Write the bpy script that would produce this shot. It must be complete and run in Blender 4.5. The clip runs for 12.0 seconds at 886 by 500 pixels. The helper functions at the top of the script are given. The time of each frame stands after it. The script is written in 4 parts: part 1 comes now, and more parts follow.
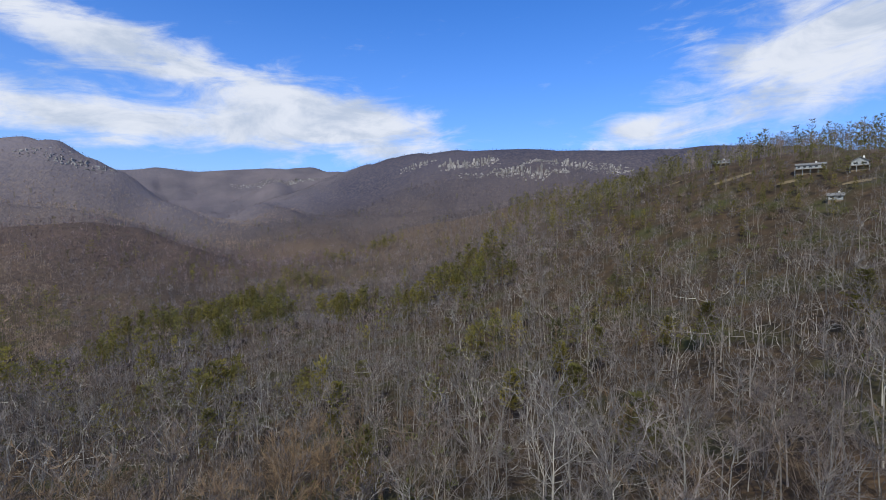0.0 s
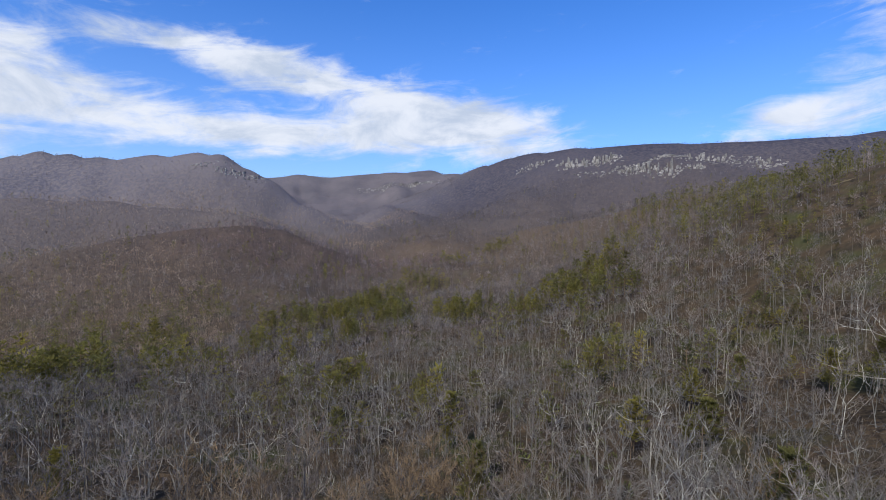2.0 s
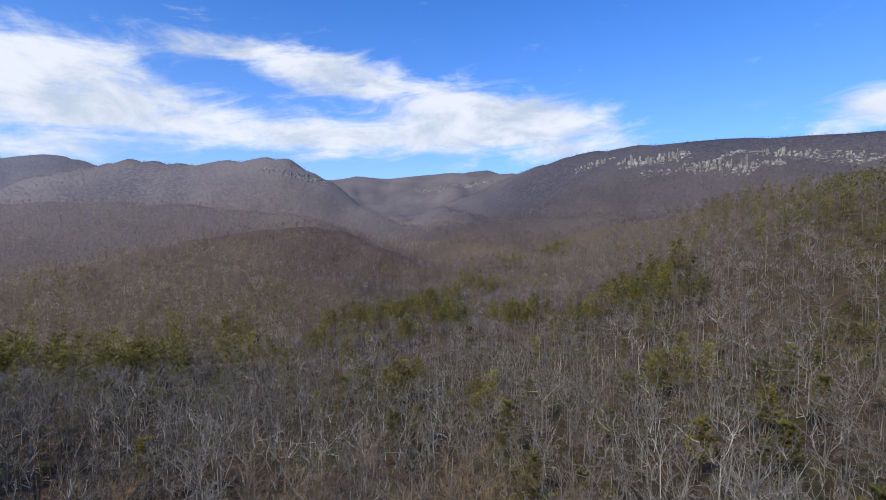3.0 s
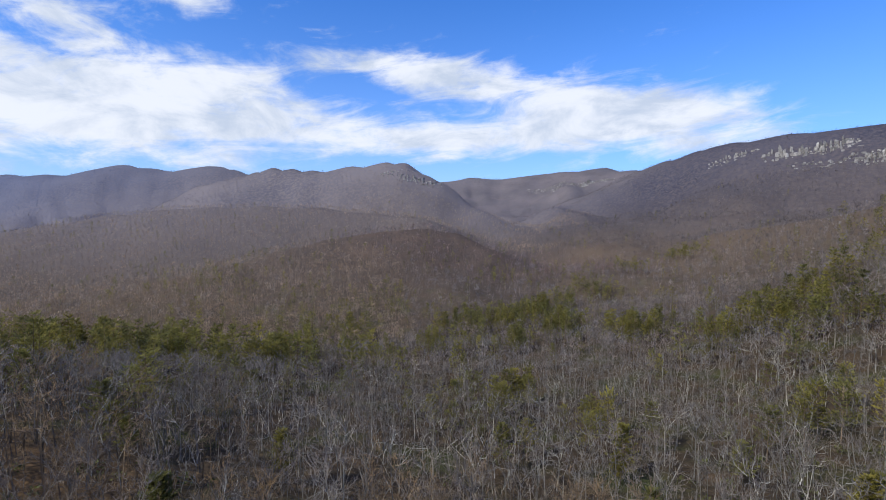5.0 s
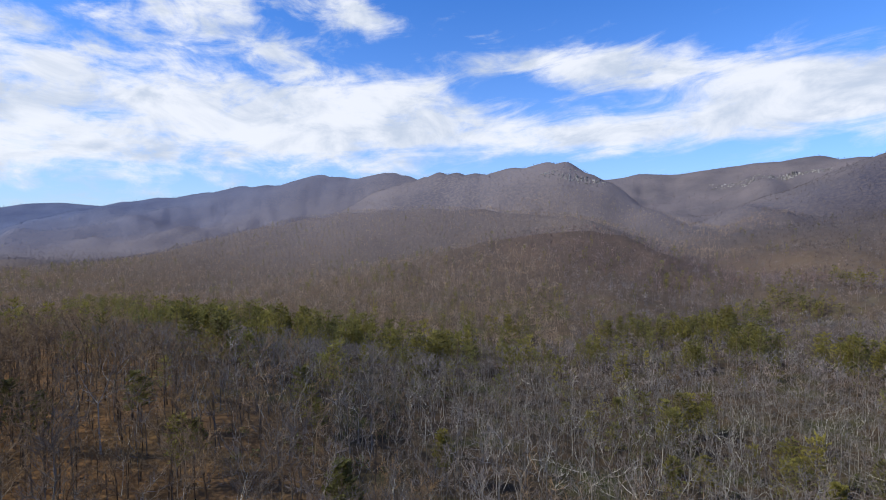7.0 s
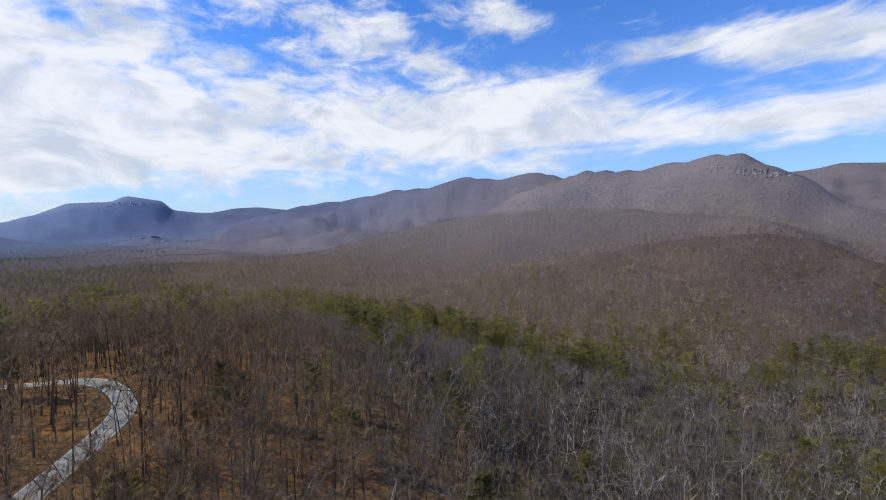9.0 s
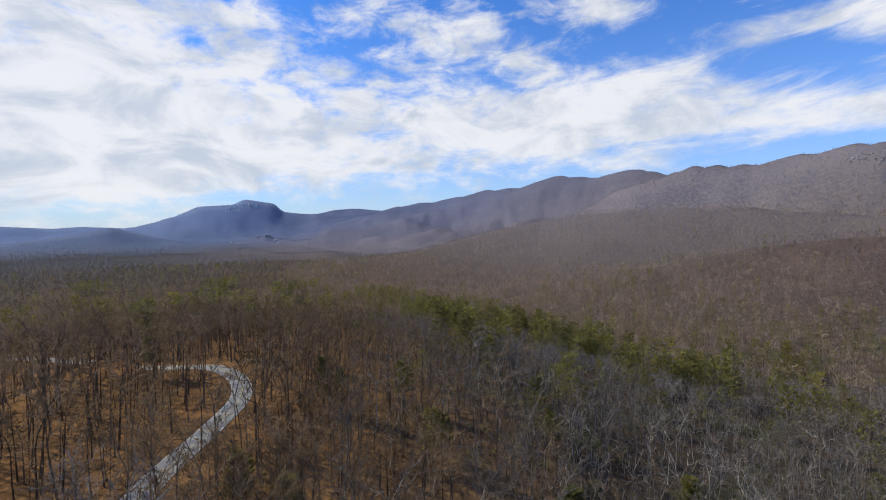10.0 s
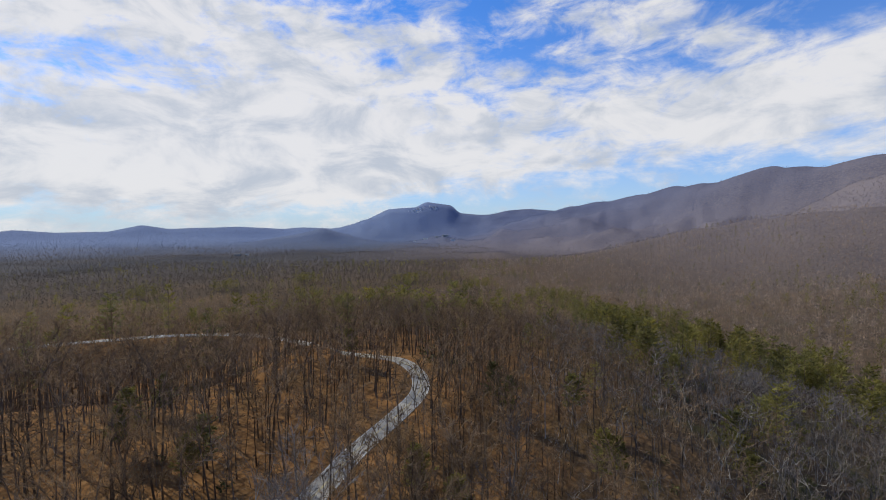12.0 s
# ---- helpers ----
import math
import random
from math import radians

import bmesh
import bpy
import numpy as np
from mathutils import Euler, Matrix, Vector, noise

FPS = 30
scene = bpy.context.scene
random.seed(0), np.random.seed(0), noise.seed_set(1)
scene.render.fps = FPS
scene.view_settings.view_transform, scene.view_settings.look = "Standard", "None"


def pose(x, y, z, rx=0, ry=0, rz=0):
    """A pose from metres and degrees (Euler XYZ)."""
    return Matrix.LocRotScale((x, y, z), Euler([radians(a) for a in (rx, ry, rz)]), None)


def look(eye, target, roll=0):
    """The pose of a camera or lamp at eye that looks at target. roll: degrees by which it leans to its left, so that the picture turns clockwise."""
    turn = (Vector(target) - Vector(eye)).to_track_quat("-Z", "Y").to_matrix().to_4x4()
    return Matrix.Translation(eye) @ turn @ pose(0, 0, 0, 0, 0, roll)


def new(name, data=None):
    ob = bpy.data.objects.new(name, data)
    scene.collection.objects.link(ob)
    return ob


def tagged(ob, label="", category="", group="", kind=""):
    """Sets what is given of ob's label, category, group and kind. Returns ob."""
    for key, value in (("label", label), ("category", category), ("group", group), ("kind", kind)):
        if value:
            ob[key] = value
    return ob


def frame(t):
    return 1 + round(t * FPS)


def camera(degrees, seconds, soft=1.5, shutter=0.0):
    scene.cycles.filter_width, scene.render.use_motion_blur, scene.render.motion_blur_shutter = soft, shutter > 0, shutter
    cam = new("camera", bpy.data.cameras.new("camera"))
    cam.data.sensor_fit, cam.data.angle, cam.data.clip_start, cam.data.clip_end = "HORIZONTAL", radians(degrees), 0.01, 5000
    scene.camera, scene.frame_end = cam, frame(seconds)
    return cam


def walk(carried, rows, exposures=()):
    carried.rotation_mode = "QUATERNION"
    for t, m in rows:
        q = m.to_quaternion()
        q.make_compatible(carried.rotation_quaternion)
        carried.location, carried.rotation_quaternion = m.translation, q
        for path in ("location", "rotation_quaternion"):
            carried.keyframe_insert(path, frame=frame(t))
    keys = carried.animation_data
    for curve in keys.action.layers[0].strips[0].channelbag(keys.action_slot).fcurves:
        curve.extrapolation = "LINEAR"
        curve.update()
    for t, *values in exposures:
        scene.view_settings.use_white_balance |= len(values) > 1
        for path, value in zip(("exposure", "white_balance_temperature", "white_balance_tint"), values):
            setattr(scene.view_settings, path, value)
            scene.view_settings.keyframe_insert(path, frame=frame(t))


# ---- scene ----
# ---------------------------------------------------------------- camera: a drone that climbs and turns to its left
cam = camera(88.13, 12.0, soft=1.0)
TURN = [(0, 0), (0.5, 3.22), (1, 6.93), (1.5, 10.75), (2, 14.31), (2.5, 17.69), (3, 21.27), (3.5, 25.46), (4.5, 32.1), (5.5, 39.0), (6, 43.99),
        (6.5, 49.49), (7, 54.92), (8, 64.0), (9, 72.7), (9.5, 78.63), (10, 83.97), (10.5, 88.68), (11, 93.83), (11.5, 99.85), (12, 105.21)]


def altitude(t):
    return 2.61 * t - 0.056 * t * t


walk(cam, [(t, pose(0, 0, altitude(t), 90 - 2.8, 0, turn)) for t, turn in TURN],
     exposures=[(0, -0.27, 6000, 10), (2.5, -0.15, 6000, 10), (5.5, -0.09, 6050, 10), (9.5, -0.15, 6300, 10), (12, -0.32, 6550, 10)])

# ---------------------------------------------------------------- sky, clouds and sun
SUN_TURN, SUN_HEIGHT = 164, 41            # degrees to the left of north (+y), and above the horizon
world = bpy.data.worlds.new("sky")
scene.world = world
world.use_nodes = True
wt = world.node_tree
wt.nodes.clear()


def wmath(op, a, b=None, c=None, clamp=False):
    n = wt.nodes.new("ShaderNodeMath")
    n.operation, n.use_clamp = op, clamp
    for i, s in enumerate((a, b, c)):
        if s is None:
            continue
        if isinstance(s, (int, float)):
            n.inputs[i].default_value = s
        else:
            wt.links.new(s, n.inputs[i])
    return n.outputs[0]


def wcombine(x, y, z=0.0):
    n = wt.nodes.new("ShaderNodeCombineXYZ")
    for i, s in enumerate((x, y, z)):
        if isinstance(s, (int, float)):
            n.inputs[i].default_value = s
        else:
            wt.links.new(s, n.inputs[i])
    return n.outputs[0]


def wnoise(vector, scale, detail, rough, distortion=0.0):
    n = wt.nodes.new("ShaderNodeTexNoise")
    n.inputs["Scale"].default_value, n.inputs["Detail"].default_value = scale, detail
    n.inputs["Roughness"].default_value, n.inputs["Distortion"].default_value = rough, distortion
    wt.links.new(vector, n.inputs["Vector"])
    return n.outputs[0]


def wmap(value, lo, hi, to_lo=0.0, to_hi=1.0):
    n = wt.nodes.new("ShaderNodeMapRange")
    n.interpolation_type = "SMOOTHSTEP"
    for i, s in enumerate((value, lo, hi, to_lo, to_hi)):
        if isinstance(s, (int, float)):
            n.inputs[i].default_value = s
        else:
            wt.links.new(s, n.inputs[i])
    return n.outputs[0]


def wmix(fac, a, b, blend="MIX"):
    n = wt.nodes.new("ShaderNodeMix")
    n.data_type, n.blend_type = "RGBA", blend
    for i, s in ((0, fac), (6, a), (7, b)):
        if isinstance(s, (int, float, tuple)):
            n.inputs[i].default_value = s
        else:
            wt.links.new(s, n.inputs[i])
    return n.outputs[2]


coord = wt.nodes.new("ShaderNodeTexCoord")
split = wt.nodes.new("ShaderNodeSeparateXYZ")
wt.links.new(coord.outputs["Generated"], split.inputs[0])
DX, DY, DZ = split.outputs
TURN_DEG = wmath("MULTIPLY", wmath("ARCTAN2", wmath("MULTIPLY", DX, -1.0), DY), 180 / math.pi)
HIGH_DEG = wmath("MULTIPLY", wmath("ARCSINE", DZ), 180 / math.pi)


def bank(turn, high, long, deep, tilt, amount):
    """A soft bank of cloud, long by deep degrees, that rises to the left by tilt degrees for each degree along."""
    u = wmath("SUBTRACT", TURN_DEG, turn)
    v = wmath("SUBTRACT", wmath("SUBTRACT", HIGH_DEG, high), wmath("MULTIPLY", u, tilt))
    q = wmath("ADD", wmath("POWER", wmath("ABSOLUTE", wmath("DIVIDE", u, long)), 2.0), wmath("POWER", wmath("ABSOLUTE", wmath("DIVIDE", v, deep)), 2.0))
    return wmath("MULTIPLY", wmath("EXPONENT", wmath("MULTIPLY", q, -1.0)), amount)


BANKS = [(37, 18.3, 12, 2.3, 0.10, 0.58), (14, 12.8, 13, 3.5, 0.16, 0.72), (38, 10.8, 24, 2.4, 0.0, 0.62), (60, 15.0, 12, 3.4, 0.05, 0.46),
         (80, 12.5, 18, 4.0, 0.08, 0.55), (84, 22.5, 13, 4.2, 0.0, 0.24), (66, 24.5, 4.5, 2.2, 0.3, 0.42), (74, 19, 9, 2.6, 0.15, 0.24), (113, 15, 15, 10, 0.0, 0.43),
         (138, 22, 18, 9, 0.0, 0.44), (-39, 16.5, 10, 7, -0.2, 0.62), (-23.5, 11, 6, 2.2, -0.15, 0.46), (100, 8, 26, 3.4, 0.0, 0.34), (134, 9, 24, 5, 0.0, 0.42), (142, 4.5, 22, 4, 0.0, 0.42), (170, 40, 40, 25, 0.0, 0.4)]
# unseen cloud high overhead, added to whiten the fill light
cover = wmap(HIGH_DEG, 34.0, 55.0, 0.0, 0.24)
for b in BANKS:
    cover = wmath("ADD", bank(*b), cover)
streak = wcombine(wmath("DIVIDE", wmath("ADD", TURN_DEG, wmath("MULTIPLY", HIGH_DEG, 1.2)), 9.0), wmath("DIVIDE", HIGH_DEG, 2.6))
wisps = wnoise(streak, 0.9, 9, 0.62, 0.9)
puffs = wnoise(wcombine(wmath("DIVIDE", TURN_DEG, 4.6), wmath("DIVIDE", HIGH_DEG, 2.4), 3.0), 0.8, 9, 0.62, 0.35)
cells = wmap(TURN_DEG, 45.0, 80.0)         # the cloud breaks up into cells towards the sun
thick = wmath("ADD", wmath("ADD", wmath("MULTIPLY", wisps, wmath("MULTIPLY_ADD", cells, -0.45, 1.0)), wmath("MULTIPLY", puffs, wmath("MULTIPLY_ADD", cells, 0.8, 0.55))), cover)
cloud = wmath("MULTIPLY", wmap(wmath("SUBTRACT", thick, wmath("MULTIPLY", cells, 0.09)), 0.88, 1.36), 0.96)

sky = wt.nodes.new("ShaderNodeTexSky")
sky.sky_type, sky.sun_disc = "NISHITA", False
sky.sun_elevation, sky.sun_rotation = radians(SUN_HEIGHT), radians(-SUN_TURN)
sky.altitude, sky.air_density, sky.dust_density, sky.ozone_density = 500, 1.0, 0.3, 3.0
blue = wmix(1.0, sky.outputs[0], (0.33, 1.16, 2.2, 1), "MULTIPLY")
low = wmath("MULTIPLY", wmath("EXPONENT", wmath("DIVIDE", wmath("MAXIMUM", HIGH_DEG, 0.0), -10.0)), 0.92)
blue = wmix(low, blue, (6.9, 7.8, 8.7, 1))
shade = wnoise(wcombine(wmath("DIVIDE", TURN_DEG, 9.0), wmath("DIVIDE", HIGH_DEG, 4.5), 7.0), 1.0, 7, 0.6, 0.5)
cloud_white = wmix(wmap(shade, 0.33, 0.6), (6.5, 7.1, 8.1, 1), (9.9, 9.9, 10.1, 1))
lit = wmix(cloud, blue, cloud_white)
back = wt.nodes.new("ShaderNodeBackground")
back.inputs["Strength"].default_value = 0.1
wt.links.new(lit, back.inputs["Color"])
out = wt.nodes.new("ShaderNodeOutputWorld")
wt.links.new(back.outputs[0], out.inputs["Surface"])

sun = new("sun", bpy.data.lights.new("sun", "SUN"))
sun.data.energy, sun.data.angle, sun.data.color = 5.0, radians(1.0), (0.94, 0.92, 0.80)
a, e = radians(SUN_TURN), radians(SUN_HEIGHT)
sun.matrix_world = look((-math.sin(a) * math.cos(e) * 100, math.cos(a) * math.cos(e) * 100, math.sin(e) * 100), (0, 0, 0))

# ---------------------------------------------------------------- materials


def material(name, build, rough=0.9, metallic=0.0, bump=None, thin=0.0):
    """A Principled material; build(nt) gives the colour socket, bump(nt) the height socket and its distance. thin: the share of light that
    needles and the like let through."""
    m = bpy.data.materials.new(name)
    m.use_nodes = True
    nt = m.node_tree
    bs = nt.nodes["Principled BSDF"]
    bs.inputs["Roughness"].default_value, bs.inputs["Metallic"].default_value = rough, metallic
    bs.inputs["Specular IOR Level"].default_value = 0.04 if rough > 0.9 else 0.25
    colour = build(nt)
    nt.links.new(colour, bs.inputs["Base Color"])
    if thin:
        leaf, both_ways = nt.nodes.new("ShaderNodeBsdfTranslucent"), nt.nodes.new("ShaderNodeMixShader")
        nt.links.new(colour, leaf.inputs["Color"])
        both_ways.inputs[0].default_value = thin
        nt.links.new(bs.outputs[0], both_ways.inputs[1])
        nt.links.new(leaf.outputs[0], both_ways.inputs[2])
        nt.links.new(both_ways.outputs[0], nt.nodes["Material Output"].inputs["Surface"])
    if bump:
        height, distance = bump(nt)
        b = nt.nodes.new("ShaderNodeBump")
        b.inputs["Strength"].default_value, b.inputs["Distance"].default_value = 0.8, distance
        nt.links.new(height, b.inputs["Height"])
        nt.links.new(b.outputs[0], bs.inputs["Normal"])
    return m


def mix(nt, fac, a, b, blend="MIX"):
    n = nt.nodes.new("ShaderNodeMix")
    n.data_type, n.blend_type = "RGBA", blend
    for i, s in ((0, fac), (6, a), (7, b)):
        if isinstance(s, (int, float)):
            n.inputs[i].default_value = s
        elif isinstance(s, tuple):
            n.inputs[i].default_value = (*s, 1) if len(s) == 3 else s
        else:
            nt.links.new(s, n.inputs[i])
    return n.outputs[2]


def place(nt):
    return nt.nodes.new("ShaderNodeNewGeometry").outputs["Position"]


def grain(nt, size, detail=4, rough=0.55, lo=0.35, hi=0.65, stretch=(1, 1, 1), offset=0.0):
    """Noise with features of about that size in metres, from 0 to 1."""
    mp = nt.nodes.new("ShaderNodeMapping")
    mp.inputs["Scale"].default_value = [s / size for s in stretch]
    mp.inputs["Location"].default_value = (offset, offset * 0.7, offset * 1.3)
    nt.links.new(place(nt), mp.inputs["Vector"])
    n = nt.nodes.new("ShaderNodeTexNoise")
    n.inputs["Scale"].default_value, n.inputs["Detail"].default_value, n.inputs["Roughness"].default_value = 1.0, detail, rough
    nt.links.new(mp.outputs[0], n.inputs["Vector"])
    r = nt.nodes.new("ShaderNodeMapRange")
    r.inputs[1].default_value, r.inputs[2].default_value = lo, hi
    nt.links.new(n.outputs[0], r.inputs[0])
    return r.outputs[0]


def island(nt):
    return nt.nodes.new("ShaderNodeNewGeometry").outputs["Random Per Island"]


def each(nt):
    """A number from 0 to 1 for each single tree, and for each tree of a merged stand."""
    own = nt.nodes.new("ShaderNodeAttribute")
    own.attribute_name = "tree"
    m = nt.nodes.new("ShaderNodeMath")
    m.operation = "ADD"
    nt.links.new(own.outputs["Fac"], m.inputs[0])
    nt.links.new(nt.nodes.new("ShaderNodeObjectInfo").outputs["Random"], m.inputs[1])
    f = nt.nodes.new("ShaderNodeMath")
    f.operation = "FRACT"
    nt.links.new(m.outputs[0], f.inputs[0])
    return f.outputs[0]


def again(nt, value, times):
    """Another number from 0 to 1 out of a first one."""
    m = nt.nodes.new("ShaderNodeMath")
    m.operation = "MULTIPLY"
    nt.links.new(value, m.inputs[0])
    m.inputs[1].default_value = times
    f = nt.nodes.new("ShaderNodeMath")
    f.operation = "FRACT"
    nt.links.new(m.outputs[0], f.inputs[0])
    return f.outputs[0]


def stand(a, b, size, c, vary=0.4, hue=0.7, grey=0.35):
    """Wood of many trees: each one has a shade of its own between a and b, some lean to c, and the stands differ in patches."""
    def build(nt):
        own = each(nt)
        col = mix(nt, own, a, b)
        r = nt.nodes.new("ShaderNodeMapRange")
        r.inputs[1].default_value, r.inputs[2].default_value, r.inputs[4].default_value = 1 - grey, 1.0, hue
        nt.links.new(again(nt, own, 7.31), r.inputs[0])
        col = mix(nt, r.outputs[0], col, c)
        col = mix(nt, grain(nt, size, 4, lo=0.42, hi=0.62), col, mix(nt, 0.75, col, c))
        col = mix(nt, grain(nt, size * 0.45, 3, lo=0.45, hi=0.7, offset=5.0), col, mix(nt, 0.5, col, (0.03, 0.026, 0.024)))
        v = nt.nodes.new("ShaderNodeMapRange")
        v.inputs[3].default_value, v.inputs[4].default_value = 1 - vary, 1 + vary
        nt.links.new(again(nt, own, 3.77), v.inputs[0])
        n = nt.nodes.new("ShaderNodeVectorMath")
        n.operation = "SCALE"
        nt.links.new(col, n.inputs[0])
        nt.links.new(v.outputs[0], n.inputs["Scale"])
        return n.outputs[0]
    return build


def two_tone(a, b, size, fine=None, c=None, spread=None, lo=0.35, hi=0.65, vary=0.38):
    """Colour from a to b in patches, with c in fine grain; spread(nt) shifts piece from piece."""
    def build(nt):
        col = mix(nt, grain(nt, size, lo=lo, hi=hi), a, b)
        if fine:
            col = mix(nt, grain(nt, fine, 5, 0.6, 0.45, 0.75, offset=9.0), col, c)
        if spread:
            r = nt.nodes.new("ShaderNodeMapRange")
            r.inputs[3].default_value, r.inputs[4].default_value = 1 - vary, 1 + vary
            nt.links.new(spread(nt), r.inputs[0])
            n = nt.nodes.new("ShaderNodeVectorMath")
            n.operation = "SCALE"
            nt.links.new(col, n.inputs[0])
            nt.links.new(r.outputs[0], n.inputs["Scale"])
            col = n.outputs[0]
        return col
    return build


def ground_colour(nt):
    litter = mix(nt, grain(nt, 14, 6), (0.20, 0.096, 0.034), (0.115, 0.063, 0.027))
    litter = mix(nt, grain(nt, 0.9, 4, 0.6, 0.5, 0.8, offset=4), litter, (0.23, 0.132, 0.056))
    mould = mix(nt, grain(nt, 11, 6, offset=1), (0.086, 0.057, 0.034), (0.048, 0.036, 0.024))
    mould = mix(nt, grain(nt, 30, 4, 0.5, 0.5, 0.75, offset=6), mould, (0.062, 0.062, 0.024))
    where = nt.nodes.new("ShaderNodeVectorMath")
    where.operation = "DOT_PRODUCT"
    nt.links.new(place(nt), where.inputs[0])
    where.inputs[1].default_value = (-0.12, 1.0, 0)
    stand = nt.nodes.new("ShaderNodeMapRange")
    stand.inputs[1].default_value, stand.inputs[2].default_value = -15, 75
    nt.links.new(where.outputs["Value"], stand.inputs[0])
    litter = mix(nt, stand.outputs[0], litter, mould)
    woods = mix(nt, grain(nt, 170, 6), (0.11, 0.08, 0.063), (0.078, 0.062, 0.053))
    woods = mix(nt, grain(nt, 620, 5, offset=3), woods, (0.115, 0.08, 0.055))
    woods = mix(nt, grain(nt, 9, 3, 0.6, 0.5, 0.8, offset=7), woods, (0.12, 0.096, 0.078))
    side = nt.nodes.new("ShaderNodeMapRange")
    side.inputs[1].default_value, side.inputs[2].default_value = 480, -60
    nt.links.new(where.outputs["Value"], side.inputs[0])
    brown = mix(nt, grain(nt, 120, 6, offset=2), (0.115, 0.073, 0.04), (0.07, 0.048, 0.03))
    woods = mix(nt, side.outputs[0], woods, brown)
    # the hill's ground: russet, and darkened in colour for a cloud's shade
    hill = nt.nodes.new("ShaderNodeVectorMath")
    hill.operation = "DISTANCE"
    nt.links.new(place(nt), hill.inputs[0])
    hill.inputs[1].default_value = (-570, 740, -40)
    russet_shade = nt.nodes.new("ShaderNodeMapRange")
    russet_shade.inputs[1].default_value, russet_shade.inputs[2].default_value = 440, 90
    russet_shade.inputs[4].default_value = 0.65
    nt.links.new(hill.outputs["Value"], russet_shade.inputs[0])
    woods = mix(nt, russet_shade.outputs[0], woods, mix(nt, grain(nt, 40, 6, offset=5), (0.098, 0.066, 0.054), (0.062, 0.045, 0.039)))
    d = nt.nodes.new("ShaderNodeVectorMath")
    d.operation = "LENGTH"
    nt.links.new(place(nt), d.inputs[0])
    r = nt.nodes.new("ShaderNodeMapRange")
    r.inputs[1].default_value, r.inputs[2].default_value = 350, 900
    nt.links.new(d.outputs["Value"], r.inputs[0])
    col = mix(nt, r.outputs[0], litter, woods)
    # range woods: haze purple and cloud shade are painted into this colour
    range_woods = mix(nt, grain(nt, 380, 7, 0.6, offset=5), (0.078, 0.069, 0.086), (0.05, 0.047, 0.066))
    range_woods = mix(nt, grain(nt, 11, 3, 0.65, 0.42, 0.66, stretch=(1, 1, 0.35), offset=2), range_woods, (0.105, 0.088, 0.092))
    # lighter copy of the range woods for the west: sunlight put into the colour
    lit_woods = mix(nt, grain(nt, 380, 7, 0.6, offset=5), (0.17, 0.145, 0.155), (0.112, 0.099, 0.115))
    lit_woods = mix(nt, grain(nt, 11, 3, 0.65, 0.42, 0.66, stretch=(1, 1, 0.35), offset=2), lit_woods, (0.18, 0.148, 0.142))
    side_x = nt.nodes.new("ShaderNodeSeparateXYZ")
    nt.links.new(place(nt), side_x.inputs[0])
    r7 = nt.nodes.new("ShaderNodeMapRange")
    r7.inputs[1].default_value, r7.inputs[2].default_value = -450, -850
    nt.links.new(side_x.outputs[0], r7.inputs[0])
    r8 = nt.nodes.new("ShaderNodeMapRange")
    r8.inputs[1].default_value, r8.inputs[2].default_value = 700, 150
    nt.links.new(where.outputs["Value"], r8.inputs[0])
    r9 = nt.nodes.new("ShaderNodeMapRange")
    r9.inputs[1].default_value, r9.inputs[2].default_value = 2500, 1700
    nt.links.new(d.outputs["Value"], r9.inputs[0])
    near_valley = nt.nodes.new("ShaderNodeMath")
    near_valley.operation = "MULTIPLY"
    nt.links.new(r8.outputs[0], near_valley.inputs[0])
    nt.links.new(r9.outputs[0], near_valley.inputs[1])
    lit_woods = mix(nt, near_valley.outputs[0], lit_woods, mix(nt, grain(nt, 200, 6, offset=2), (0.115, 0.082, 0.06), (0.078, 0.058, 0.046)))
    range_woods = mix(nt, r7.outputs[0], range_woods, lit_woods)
    # back cove: its sunlight and haze are put in as a paler ground colour
    cove = nt.nodes.new("ShaderNodeVectorMath")
    cove.operation = "DISTANCE"
    nt.links.new(place(nt), cove.inputs[0])
    cove.inputs[1].default_value = (-1150, 2600, 150)
    r6 = nt.nodes.new("ShaderNodeMapRange")
    r6.inputs[1].default_value, r6.inputs[2].default_value = 950, 650
    nt.links.new(cove.outputs["Value"], r6.inputs[0])
    range_woods = mix(nt, r6.outputs[0], range_woods, mix(nt, grain(nt, 220, 6, 0.6, offset=2), (0.158, 0.13, 0.132), (0.108, 0.093, 0.1)))
    r2 = nt.nodes.new("ShaderNodeMapRange")
    r2.inputs[1].default_value, r2.inputs[2].default_value = 1000, 2000
    nt.links.new(d.outputs["Value"], r2.inputs[0])
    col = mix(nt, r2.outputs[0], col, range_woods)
    # far west woods: the blue of distance haze is put into the base colour
    hazed_woods = mix(nt, grain(nt, 300, 7, 0.6, offset=6), (0.125, 0.138, 0.205), (0.088, 0.10, 0.16))
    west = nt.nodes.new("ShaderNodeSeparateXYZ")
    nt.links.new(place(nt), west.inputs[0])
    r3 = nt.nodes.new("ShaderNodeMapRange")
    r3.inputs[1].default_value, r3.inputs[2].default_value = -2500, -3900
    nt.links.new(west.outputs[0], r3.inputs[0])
    col = mix(nt, r3.outputs[0], col, hazed_woods)
    # south valley: a cloud's shade is put in as darker ground colour
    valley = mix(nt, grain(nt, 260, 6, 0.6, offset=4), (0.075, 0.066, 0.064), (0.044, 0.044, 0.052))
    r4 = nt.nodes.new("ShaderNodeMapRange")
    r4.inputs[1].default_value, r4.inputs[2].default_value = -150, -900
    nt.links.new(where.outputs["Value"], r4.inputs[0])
    # farther off, the south hills take haze blue into their colour too
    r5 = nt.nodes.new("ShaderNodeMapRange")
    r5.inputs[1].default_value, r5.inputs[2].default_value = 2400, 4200
